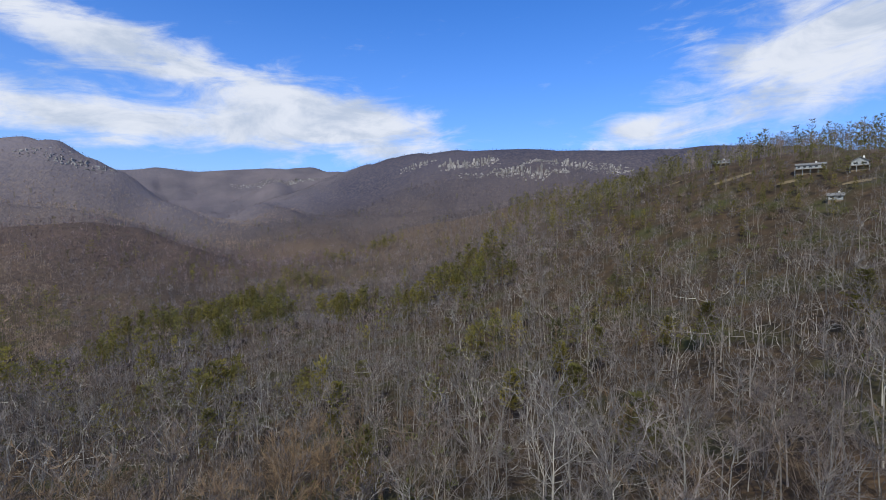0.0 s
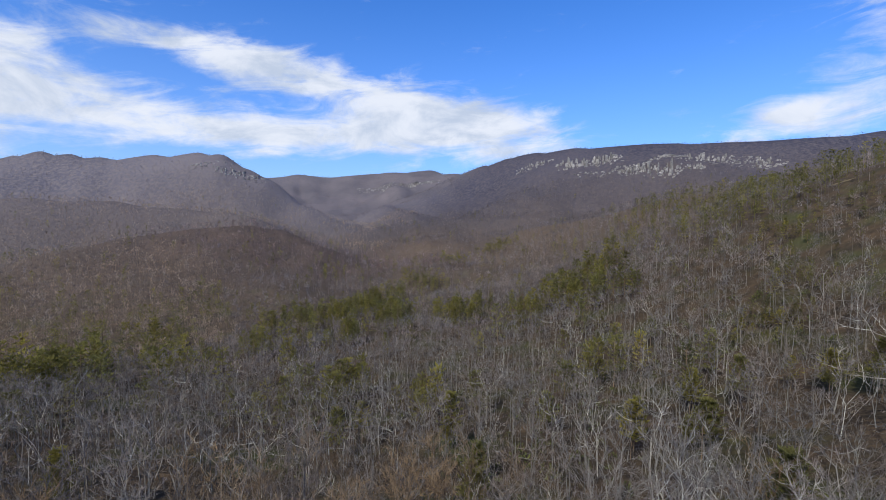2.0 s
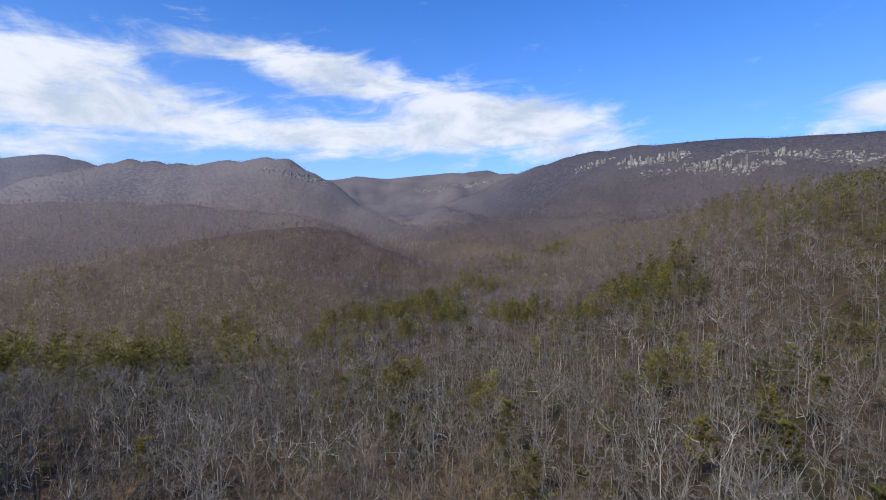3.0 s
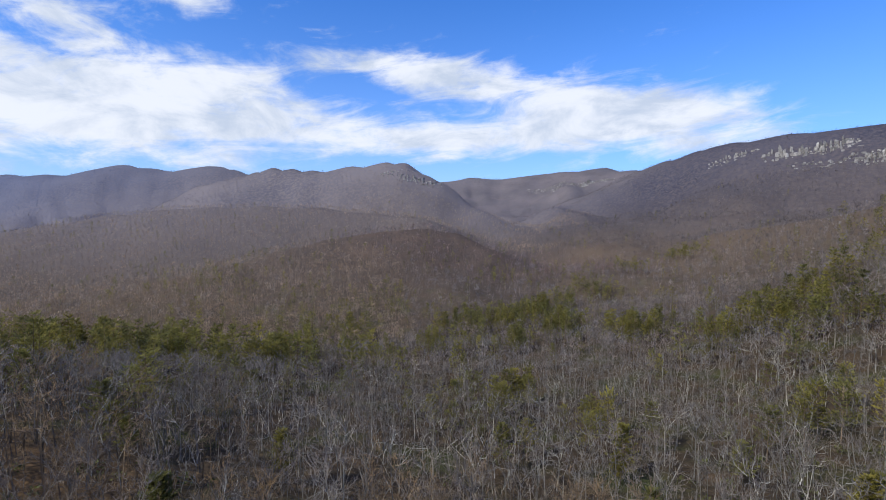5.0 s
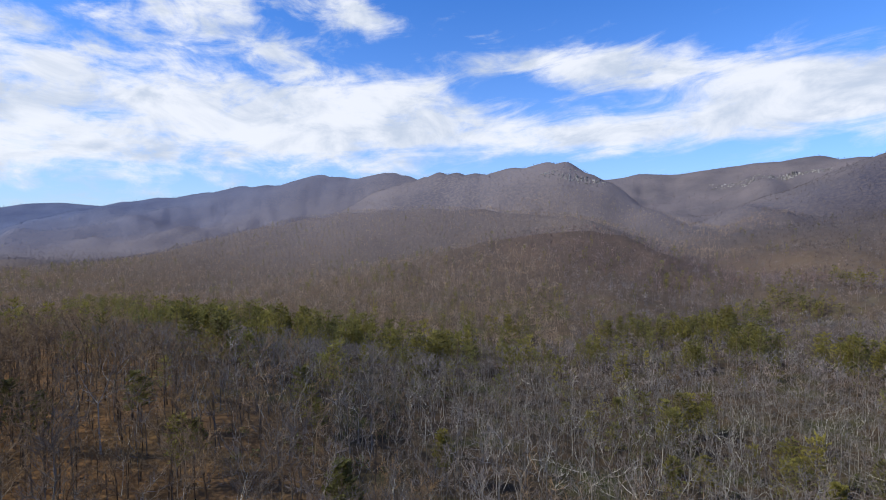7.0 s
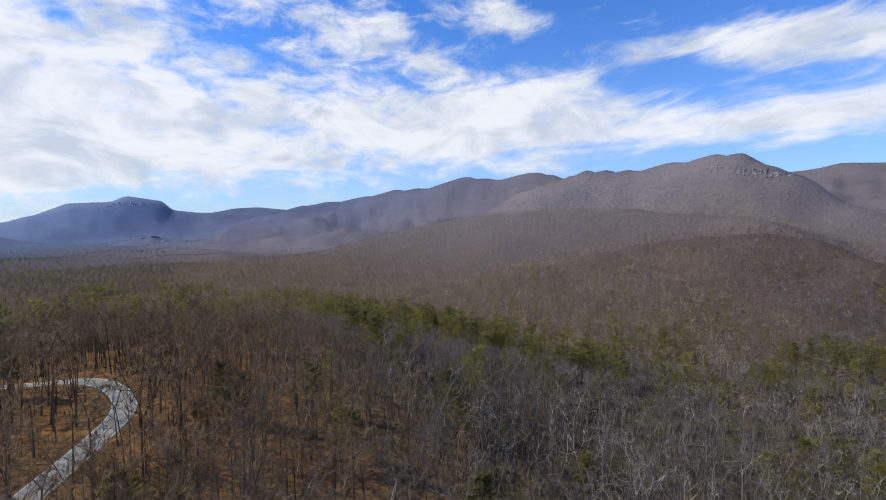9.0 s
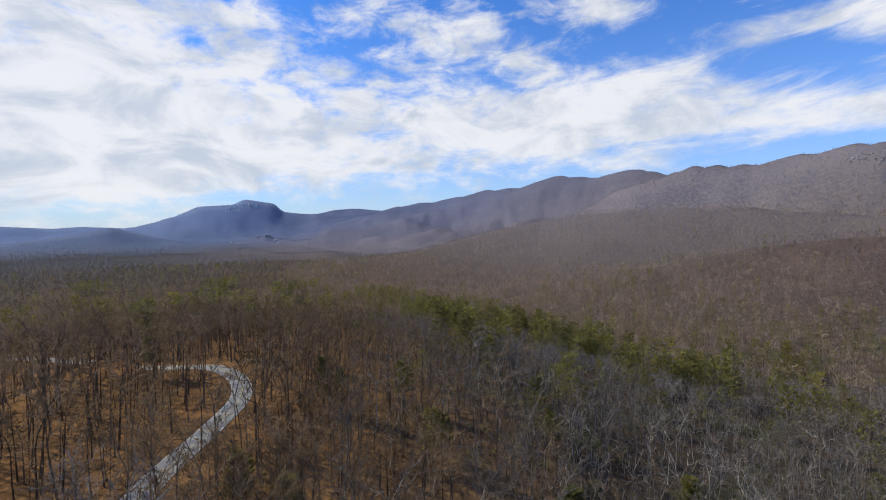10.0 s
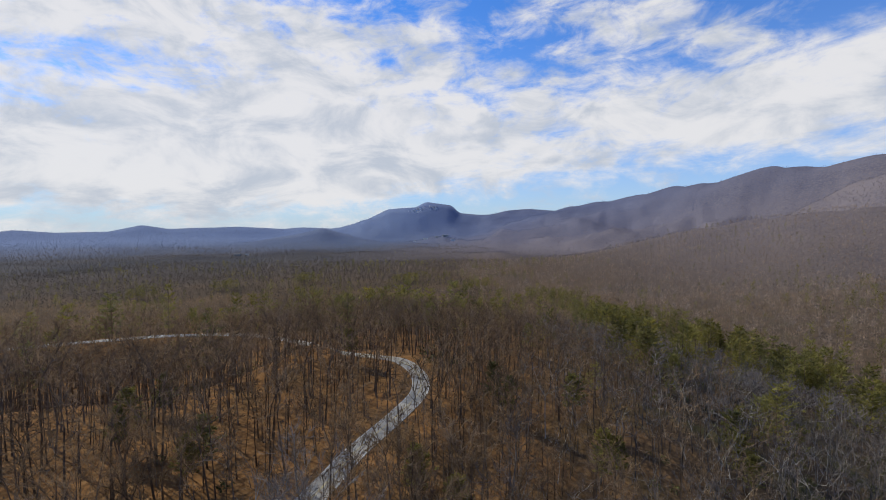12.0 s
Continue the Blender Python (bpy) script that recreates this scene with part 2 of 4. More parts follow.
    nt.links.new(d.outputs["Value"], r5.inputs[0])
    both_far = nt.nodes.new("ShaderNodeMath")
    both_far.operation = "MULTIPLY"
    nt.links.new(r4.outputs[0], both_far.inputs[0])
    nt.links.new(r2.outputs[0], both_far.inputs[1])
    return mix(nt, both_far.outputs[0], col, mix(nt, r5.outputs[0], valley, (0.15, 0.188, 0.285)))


def ground_relief(nt):
    m = nt.nodes.new("ShaderNodeMath")
    m.operation = "MULTIPLY_ADD"
    nt.links.new(grain(nt, 60, 4, 0.55, 0.2, 0.8, offset=8), m.inputs[0])
    m.inputs[1].default_value = 1.3
    nt.links.new(grain(nt, 8, 3, 0.6, 0.25, 0.75, stretch=(1, 1, 0.6)), m.inputs[2])
    return m.outputs[0], 2.2


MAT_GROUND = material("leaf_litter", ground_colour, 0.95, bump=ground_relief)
MAT_BARK = material("grey_bark", stand((0.315, 0.29, 0.255), (0.17, 0.154, 0.136), 35, (0.235, 0.192, 0.155)), 0.92)
MAT_PALE = material("pale_bark", stand((0.50, 0.465, 0.40), (0.36, 0.332, 0.283), 20, (0.42, 0.368, 0.30), 0.2), 0.9)
MAT_DARK = material("dark_bark", stand((0.19, 0.122, 0.068), (0.11, 0.073, 0.044), 25, (0.21, 0.158, 0.112)), 0.93)
MAT_TWIG = material("twigs", stand((0.23, 0.197, 0.175), (0.152, 0.131, 0.117), 30, (0.225, 0.17, 0.138)), 0.93, thin=0.35)
MAT_LIMB = material("sunny_limbs", stand((0.275, 0.254, 0.225), (0.152, 0.139, 0.125), 22, (0.215, 0.177, 0.148)), 0.92)
MAT_WOODS = material("winter_woods", stand((0.245, 0.21, 0.186), (0.15, 0.129, 0.116), 26, (0.228, 0.17, 0.135)), 0.93, thin=0.35)
# grey crowns and far woods lean bluish: haze put into the colour
MAT_TUFT = material("grey_crowns", stand((0.31, 0.268, 0.252), (0.155, 0.135, 0.13), 45, (0.27, 0.198, 0.16), 0.45), 0.94, thin=0.35)
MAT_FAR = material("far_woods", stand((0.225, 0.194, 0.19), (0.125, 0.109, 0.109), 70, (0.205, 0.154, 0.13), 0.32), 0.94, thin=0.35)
# tan far woods, brightened in colour as if sunlit
MAT_SUNNY = material("sunlit_tan_woods", stand((0.42, 0.328, 0.252), (0.275, 0.215, 0.166), 70, (0.41, 0.28, 0.185), 0.25), 0.94, thin=0.35)
# purple for haze and dark for cloud shade, both put into the colour
MAT_RANGE = material("hazy_shaded_woods", stand((0.108, 0.095, 0.118), (0.064, 0.059, 0.08), 160, (0.112, 0.09, 0.094), 0.3), 0.94, thin=0.35)
# lighter copy of the range woods, sunlight put into the colour
MAT_WEST = material("sunlit_mountain_woods", stand((0.212, 0.182, 0.196), (0.132, 0.117, 0.134), 160, (0.205, 0.158, 0.148), 0.28), 0.94, thin=0.35)
# woods of the cove, made paler in colour for sun and haze
MAT_BACK = material("sunlit_cove_woods", stand((0.178, 0.148, 0.152), (0.118, 0.102, 0.112), 220, (0.165, 0.128, 0.118), 0.3), 0.94, thin=0.35)
# farthest woods, with the blue of distance haze in their colour
MAT_HAZED = material("haze_tinted_woods", stand((0.125, 0.142, 0.215), (0.092, 0.108, 0.175), 420, (0.12, 0.125, 0.18), 0.2), 0.94, thin=0.35)
MAT_NEEDLE = material("pine_needles", stand((0.29, 0.232, 0.042), (0.18, 0.157, 0.036), 30, (0.155, 0.146, 0.048), 0.28), 0.75, thin=0.48)
MAT_LAUREL = material("evergreen_shrub", two_tone((0.085, 0.085, 0.018), (0.05, 0.055, 0.014), 6, 0.8, (0.12, 0.11, 0.03), island), 0.7)
MAT_OAK = material("brown_oak_woods", stand((0.31, 0.198, 0.102), (0.195, 0.127, 0.07), 26, (0.24, 0.172, 0.115)), 0.93, thin=0.35)
MAT_BROWN = material("brown_valley_woods", stand((0.39, 0.262, 0.155), (0.215, 0.147, 0.09), 45, (0.325, 0.228, 0.146), 0.36), 0.94, thin=0.35)
# russet woods, kept darker than the sunlit ones to paint cloud shade
MAT_RED = material("shaded_russet_woods", stand((0.31, 0.254, 0.245), (0.14, 0.116, 0.115), 40, (0.275, 0.172, 0.146), 0.45), 0.94, thin=0.35)
# valley woods darkened in colour for the cloud shade over them
MAT_SOUTH = material("cloud_shaded_valley_woods", stand((0.165, 0.124, 0.095), (0.092, 0.074, 0.062), 200, (0.12, 0.1, 0.072), 0.3), 0.94, thin=0.35)
MAT_BRUSH = material("brush", two_tone((0.125, 0.092, 0.062), (0.08, 0.06, 0.043), 6, 0.8, (0.165, 0.128, 0.09), island), 0.93)
MAT_ROCK = material("granite", two_tone((0.33, 0.297, 0.266), (0.19, 0.17, 0.16), 16, 5, (0.10, 0.09, 0.088), each), 0.9, bump=lambda nt: (grain(nt, 8, 6, 0.65, 0.2, 0.8, (1, 1, 0.4)), 3.0))
MAT_ROAD = material("asphalt", two_tone((0.27, 0.25, 0.215), (0.20, 0.185, 0.16), 5, 0.35, (0.32, 0.295, 0.255), None), 0.9)
MAT_LINE = material("white_road_paint", two_tone((0.62, 0.61, 0.58), (0.45, 0.44, 0.42), 2, 0.2, (0.3, 0.3, 0.3), None), 0.8)
MAT_YELLOW = material("yellow_road_paint", two_tone((0.50, 0.36, 0.09), (0.38, 0.29, 0.10), 2, 0.2, (0.28, 0.25, 0.18), None), 0.8)

MAT_GRASS = material("dry_grass", two_tone((0.20, 0.145, 0.08), (0.13, 0.098, 0.056), 5, 0.6, (0.24, 0.185, 0.105), None), 0.95)
MAT_SIDING = material("grey_siding", two_tone((0.30, 0.31, 0.31), (0.22, 0.23, 0.235), 2, 0.3, (0.36, 0.37, 0.37), None), 0.85)
MAT_WHITE = material("white_paint", two_tone((0.74, 0.73, 0.70), (0.62, 0.61, 0.58), 2, 0.3, (0.78, 0.77, 0.75), None), 0.7)
MAT_ROOF = material("grey_shingles", two_tone((0.20, 0.19, 0.17), (0.14, 0.135, 0.125), 2, 0.3, (0.26, 0.245, 0.22), None), 0.9)
MAT_WOODEN = material("weathered_timber", two_tone((0.20, 0.15, 0.10), (0.14, 0.105, 0.075), 1, 0.2, (0.26, 0.205, 0.145), None), 0.88)
MAT_GLASS = material("dark_window_glass", two_tone((0.03, 0.035, 0.04), (0.02, 0.024, 0.028), 2, 0.5, (0.04, 0.045, 0.05), None), 0.12)
# pale granite, its colour raised further to offset shade and add haze
MAT_FAR_ROCK = material("lightened_granite", two_tone((0.70, 0.68, 0.67), (0.58, 0.57, 0.57), 40, 9, (0.45, 0.44, 0.45), None), 0.9)
# ---------------------------------------------------------------- the lie of the land
def lattice(ix, iy, seed):
    h = (ix * 374761393 + iy * 668265263 + seed * 974634541) & 0xFFFFFFFF
    h = ((h ^ (h >> 13)) * 1274126177) & 0xFFFFFFFF
    return ((h ^ (h >> 16)) & 0xFFFF) / 65535.0


def ripple(x, y, size, seed=1, octaves=4, gain=0.5):
    """Smooth noise from -1 to 1 with features of that size."""
    total, amp, norm = np.zeros_like(x, dtype=float), 1.0, 0.0
    for o in range(octaves):
        u, v = x / size * 2 ** o + 37.3 * o, y / size * 2 ** o + 11.7 * o
        iu, iv = np.floor(u).astype(np.int64), np.floor(v).astype(np.int64)
        fu, fv = u - iu, v - iv
        fu, fv = fu * fu * (3 - 2 * fu), fv * fv * (3 - 2 * fv)
        k = seed + 17 * o
        a = lattice(iu, iv, k) * (1 - fu) + lattice(iu + 1, iv, k) * fu
        b = lattice(iu, iv + 1, k) * (1 - fu) + lattice(iu + 1, iv + 1, k) * fu
        total += amp * (2 * (a * (1 - fv) + b * fv) - 1)
        norm += amp
        amp *= gain
    return total / norm


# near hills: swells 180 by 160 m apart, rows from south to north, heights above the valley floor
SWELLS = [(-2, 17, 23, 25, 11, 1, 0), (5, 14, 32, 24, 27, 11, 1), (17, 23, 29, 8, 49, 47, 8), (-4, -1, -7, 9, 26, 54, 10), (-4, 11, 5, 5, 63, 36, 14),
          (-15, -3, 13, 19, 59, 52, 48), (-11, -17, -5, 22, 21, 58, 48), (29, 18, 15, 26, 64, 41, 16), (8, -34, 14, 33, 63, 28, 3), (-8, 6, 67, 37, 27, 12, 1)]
FLOOR = -115.0
# crests of the ranges (x, y, z), with the half width of their flanks
CLIFF_MOUNTAIN = [(-720, 2600, 215), (-550, 2440, 265), (-370, 2270, 295), (-170, 2190, 332), (90, 2100, 338), (430, 2000, 325), (720, 1870, 297), (1000, 1790, 300), (1330, 1630, 280)]
BACK_RANGE = [(-2300, 2630, 310), (-2060, 2880, 355), (-1890, 3050, 396), (-1660, 3160, 385), (-1330, 3270, 405), (-990, 3310, 427), (-750, 3240, 382), (-380, 3180, 350)]
DOME = [(-2220, 1150, 204), (-2020, 1220, 238), (-1840, 1270, 270), (-1620, 1340, 249), (-1480, 1420, 265), (-1340, 1480, 278), (-1260, 1490, 273), (-1080, 1520, 184), (-920, 1530, 71), (-770, 1520, 10)]
LONG_RIDGE = [(-4000, -50, 165), (-3870, 90, 187), (-3710, 450, 238), (-3520, 740, 296), (-3390, 880, 297), (-3180, 1190, 377), (-3030, 1320, 345), (-2800, 1560, 379), (-2630, 1640, 326), (-2440, 1740, 334)]
TABLE_MOUNTAIN = [(-3800, -2020, 13), (-3960, -1810, 103), (-4090, -1640, 186), (-4230, -1430, 232), (-4300, -1330, 273), (-4360, -1120, 244), (-4380, -1010, 163), (-4420, -830, 146), (-4410, -550, 188),
                  (-4360, -70, 180), (-4280, 100, 205), (-4180, 400, 235)]
FAR_HILLS = [(-1730, -4370, 4), (-2400, -4040, -8), (-2460, -4010, 4), (-2670, -3870, -19), (-2930, -3680, -12), (-3110, -3520, 44), (-3260, -3380, 10), (-3510, -3130, 25), (-3630, -2980, 31),
             (-3870, -2660, 9), (-3970, -2510, 25), (-4200, -2110, 3)]
KNOB = [(-2920, -2100, -62), (-3030, -1940, -29), (-3120, -1800, 17), (-3200, -1650, -30)]
DARK_HILL = [(-780, 460, -60), (-770, 550, -36), (-740, 650, -16), (-670, 740, 3), (-610, 790, 9), (-550, 820, -3), (-460, 820, -36), (-370, 820, -80)]
LOW_RIDGE = [(-1750, 400, 10), (-1640, 560, 46), (-1500, 720, 72), (-1340, 870, 78), (-1190, 990, 74), (-1010, 1110, 50), (-890, 1140, 40)]
MID_RIDGE = [(-620, 1370, -14), (-480, 1370, 12), (-270, 1370, 30), (-70, 1370, 38), (80, 1350, 42)]
RANGES = [(CLIFF_MOUNTAIN, 620, 16), (BACK_RANGE, 750, 12), (DOME, 430, 14), (LONG_RIDGE, 620, 22), (TABLE_MOUNTAIN, 420, 14), (FAR_HILLS, 330, 10), (KNOB, 190, 8), (DARK_HILL, 230, 4), (LOW_RIDGE, 300, 4), (MID_RIDGE, 230, 4)]
ROAD = [(130, -120, -26), (60, -82, -28), (0, -58, -29.5), (-45, -49, -30), (-81, -48, -30), (-98, -48, -30), (-120, -46, -30), (-140, -46, -30), (-158, -53, -30), (-172, -66, -30.3), (-188, -88, -34.5),
        (-207, -114, -39.5), (-226, -146, -41.5), (-229, -182, -40.5), (-208, -224, -39), (-165, -277, -39), (-120, -335, -40), (-90, -400, -41)]


def glide(points, n=12):
    """A smooth line through the points."""
    p = np.array([points[0], *points, points[-1]], float)
    out = []
    for i in range(1, len(p) - 2):
        for s in np.arange(n) / n:
            out.append(0.5 * (2 * p[i] + (p[i + 1] - p[i - 1]) * s + (2 * p[i - 1] - 5 * p[i] + 4 * p[i + 1] - p[i + 2]) * s * s + (3 * p[i] - p[i - 1] - 3 * p[i + 1] + p[i + 2]) * s ** 3))
    return np.array([*out, p[-2]])


ROAD_LINE = glide(ROAD, 5)


def near_line(x, y, line, soft=1.0):
    """Distance to a polyline of (x, y, ...) and, eased over about the length soft, the value of its third column there."""
    best = np.full(x.shape, 1e12)
    value, weight = np.zeros(x.shape), np.zeros(x.shape)
    line = np.asarray(line, float)
    for a, b in zip(line[:-1], line[1:]):
        d = b - a
        s = np.clip(((x - a[0]) * d[0] + (y - a[1]) * d[1]) / (d[0] ** 2 + d[1] ** 2 + 1e-9), 0, 1)
        q = (x - a[0] - s * d[0]) ** 2 + (y - a[1] - s * d[1]) ** 2
        best = np.minimum(best, q)
        if line.shape[1] > 2:
            w = (q / soft ** 2 + 1) ** -5.0
            value += w * (a[2] + s * d[2])
            weight += w
    return np.sqrt(best), value / np.maximum(weight, 1e-30)


def land(x, y):
    """Height of the ground."""
    x, y = np.asarray(x, float), np.asarray(y, float)
    r = np.hypot(x, y)
    z = np.full(x.shape, FLOOR) + 40 * np.clip((r - 2500) / 2000, 0, 1) ** 1.5
    z = z + (14 * ripple(x, y, 420, 5, 4)) * np.clip((r - 450) / 500, 0, 1)
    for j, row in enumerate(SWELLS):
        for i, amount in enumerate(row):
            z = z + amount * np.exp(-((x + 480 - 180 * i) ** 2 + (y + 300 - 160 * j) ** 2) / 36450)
    z = z + 2.2 * ripple(x, y, 60, 8, 3) * np.clip(r / 120, 0.2, 1)
    bend = ripple(x, y, 340, 21, 4, 0.55)
    near_share = np.clip((2500 - r) / 1200, 0, 1)
    gully = 18 * (1 - np.abs(ripple(x, y, 270, 51, 3)) * 2.2).clip(0, 1) ** 2 + 8 * (1 - np.abs(ripple(x, y, 90, 57, 2)) * 2).clip(0, 1) * near_share
    for crest, half, lift in RANGES:
        d, top = near_line(x, y, crest, 0.16 * half)
        top = top + lift
        spur = 1 + 0.5 * min(1, half / 520) * bend * np.clip(d / (0.4 * half), 0, 1)
        rise = (top - FLOOR) * np.exp(-np.abs(d / half * spur) ** 1.25) + 5 * near_share * ripple(x, y, 130, 31, 4) * np.clip(d / 150, 0, 1) * np.exp(-d / half)
        hill = FLOOR + rise - max(0.0, half / 330 - 0.9) * gully * np.clip((d - 60) / 200, 0, 1) * np.exp(-(d / half) ** 2) * np.clip((top - FLOOR) / 300, 0.1, 1.2)
        k = 30 * np.clip(rise / 40, 0, 1) + 0.01
        s = np.clip(0.5 + 0.5 * (hill - z) / k, 0, 1)
        z = z * (1 - s) + hill * s + k * s * (1 - s)
    z = z + 9 * np.exp(-((x + 162) ** 2 + (y + 95) ** 2) / 560) - 24 * np.exp(-((x + 160) ** 2 + (y + 185) ** 2) / 4200)
    d, way = near_line(x, y, ROAD_LINE, 6.0)
    s = np.clip((d - 6) / 22, 0, 1)
    s = s * s * (3 - 2 * s)
    return (way - 0.10) * (1 - s) + z * s


def mesh_object(name, verts, faces, mat, smooth=False):
    """One mesh out of arrays; faces all of one size."""
    me = bpy.data.meshes.new(name)
    verts, faces = np.asarray(verts, np.float32), np.asarray(faces, np.int32)
    n, k = faces.shape
    me.vertices.add(len(verts))
    me.vertices.foreach_set("co", verts.ravel())
    me.loops.add(n * k)
    me.loops.foreach_set("vertex_index", faces.ravel())
    me.polygons.add(n)
    me.polygons.foreach_set("loop_start", np.arange(n, dtype=np.int32) * k)
    me.polygons.foreach_set("use_smooth", np.full(n, smooth))
    me.update(calc_edges=True)
    me.materials.append(mat)
    return new(name, me)


# the ground: one sheet, finer where it is near and on the side of the view
turns = np.radians(np.concatenate([np.arange(-52, 156, 0.36), np.arange(156, 308, 4.0)]))
rings = np.concatenate([[0.0, 12, 24], 36 * (4930 / 36) ** (np.arange(175) / 174)])
tt, rr = np.meshgrid(turns, rings)
gx, gy = -rr * np.sin(tt), rr * np.cos(tt)
gz = land(gx, gy)
na, nr = len(turns), len(rings)
i, j = np.meshgrid(np.arange(na), np.arange(nr - 1))
i2 = (i + 1) % na
quads = np.stack([j * na + i, (j + 1) * na + i, (j + 1) * na + i2, j * na + i2], -1).reshape(-1, 4)
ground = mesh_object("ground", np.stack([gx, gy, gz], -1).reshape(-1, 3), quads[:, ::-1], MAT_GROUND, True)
tagged(ground, "wooded mountain land with brown leaf litter", "ground", kind="structure")

def lie(x, y):
    """Height of the ground sheet between its corners."""
    x, y = np.asarray(x, float), np.asarray(y, float)
    r = np.hypot(x, y)
    c = np.clip((np.degrees(np.arctan2(-x, y)) + 52) / 0.36, 0, 575.99)
    j = np.clip(np.searchsorted(rings, r) - 1, 0, nr - 2)
    i, u, v = c.astype(int), c % 1, np.clip((r - rings[j]) / (rings[j + 1] - rings[j]), 0, 1)
    return (gz[j, i] * (1 - u) + gz[j, i + 1] * u) * (1 - v) + (gz[j + 1, i] * (1 - u) + gz[j + 1, i + 1] * u) * v


# ---------------------------------------------------------------- trees: shapes to copy
def unit(v):
    return v / (np.linalg.norm(v) + 1e-9)


def sway(rng, v, amount):
    return unit(v + rng.normal(0, amount, 3))


def bough(rng, p, d, length, r, steps, lift, wander):
    """A crooked, tapering limb: its points and radii."""
    pts, rad = [p], [r]
    for s in range(steps):
        d = sway(rng, d + np.array([0, 0, lift]), wander)
        pts.append(pts[-1] + d * length / steps)
        rad.append(r * (1 - 0.8 * (s + 1) / steps))
    return pts, rad


def tube(pts, rad, sides=3):
    """A tube of few sides round a line, as triangles."""
    pts = np.array(pts)
    v, f = [], []
    for k, (p, r) in enumerate(zip(pts, rad)):
        d = unit(pts[min(k + 1, len(pts) - 1)] - pts[max(k - 1, 0)])
        a = unit(np.cross(d, (0.31, 0.87, 0.38)))
        b = np.cross(d, a)
        v += [p + r * (math.cos(q) * a + math.sin(q) * b) for q in np.arange(sides) * 2 * math.pi / sides]
        if k:
            o = (k - 1) * sides
            for s in range(sides):
                s2 = (s + 1) % sides
                f += [(o + s, o + s2, o + sides + s2), (o + s, o + sides + s2, o + sides + s)]
    return v, f


def strip(rng, pts, rad):
    """A flat tapering limb along a crooked line."""
    pts = np.array(pts)
    side = unit(np.cross(pts[-1] - pts[0], rng.normal(0, 1, 3)))
    v = [q for p, r in zip(pts, rad) for q in (p - side * r, p + side * r)]
    return v, [f for k in range(len(pts) - 1) for f in ((2 * k, 2 * k + 1, 2 * k + 3), (2 * k, 2 * k + 3, 2 * k + 2))]


def sliver(rng, p, d, length, w):
    """One thin tapering twig."""
    side = unit(np.cross(d, rng.normal(0, 1, 3))) * w
    return [p - side, p + side, p + d * length], [(0, 1, 2)]


def gather(pieces):
    v, f, o = [], [], 0
    for pv, pf in pieces:
        v += list(pv)
        f += [tuple(i + o for i in t) for t in pf]
        o += len(pv)
    return np.array(v, np.float32).reshape(-1, 3), np.array(f, np.int32).reshape(-1, 3)


def along(pts, rad, s):
    """The point, the radius and the direction at the share s of a limb."""
    n = len(pts) - 1
    k = min(int(s * n), n - 1)
    q = s * n - k
    return pts[k] * (1 - q) + pts[k + 1] * q, rad[k] * (1 - q) + rad[k + 1] * q, unit(pts[k + 1] - pts[k])


def aside(rng, d, angle):
    """A direction that leaves d by about that angle."""
    side = unit(np.cross(d, rng.normal(0, 1, 3)))
    return unit(d * math.cos(angle) + side * math.sin(angle))


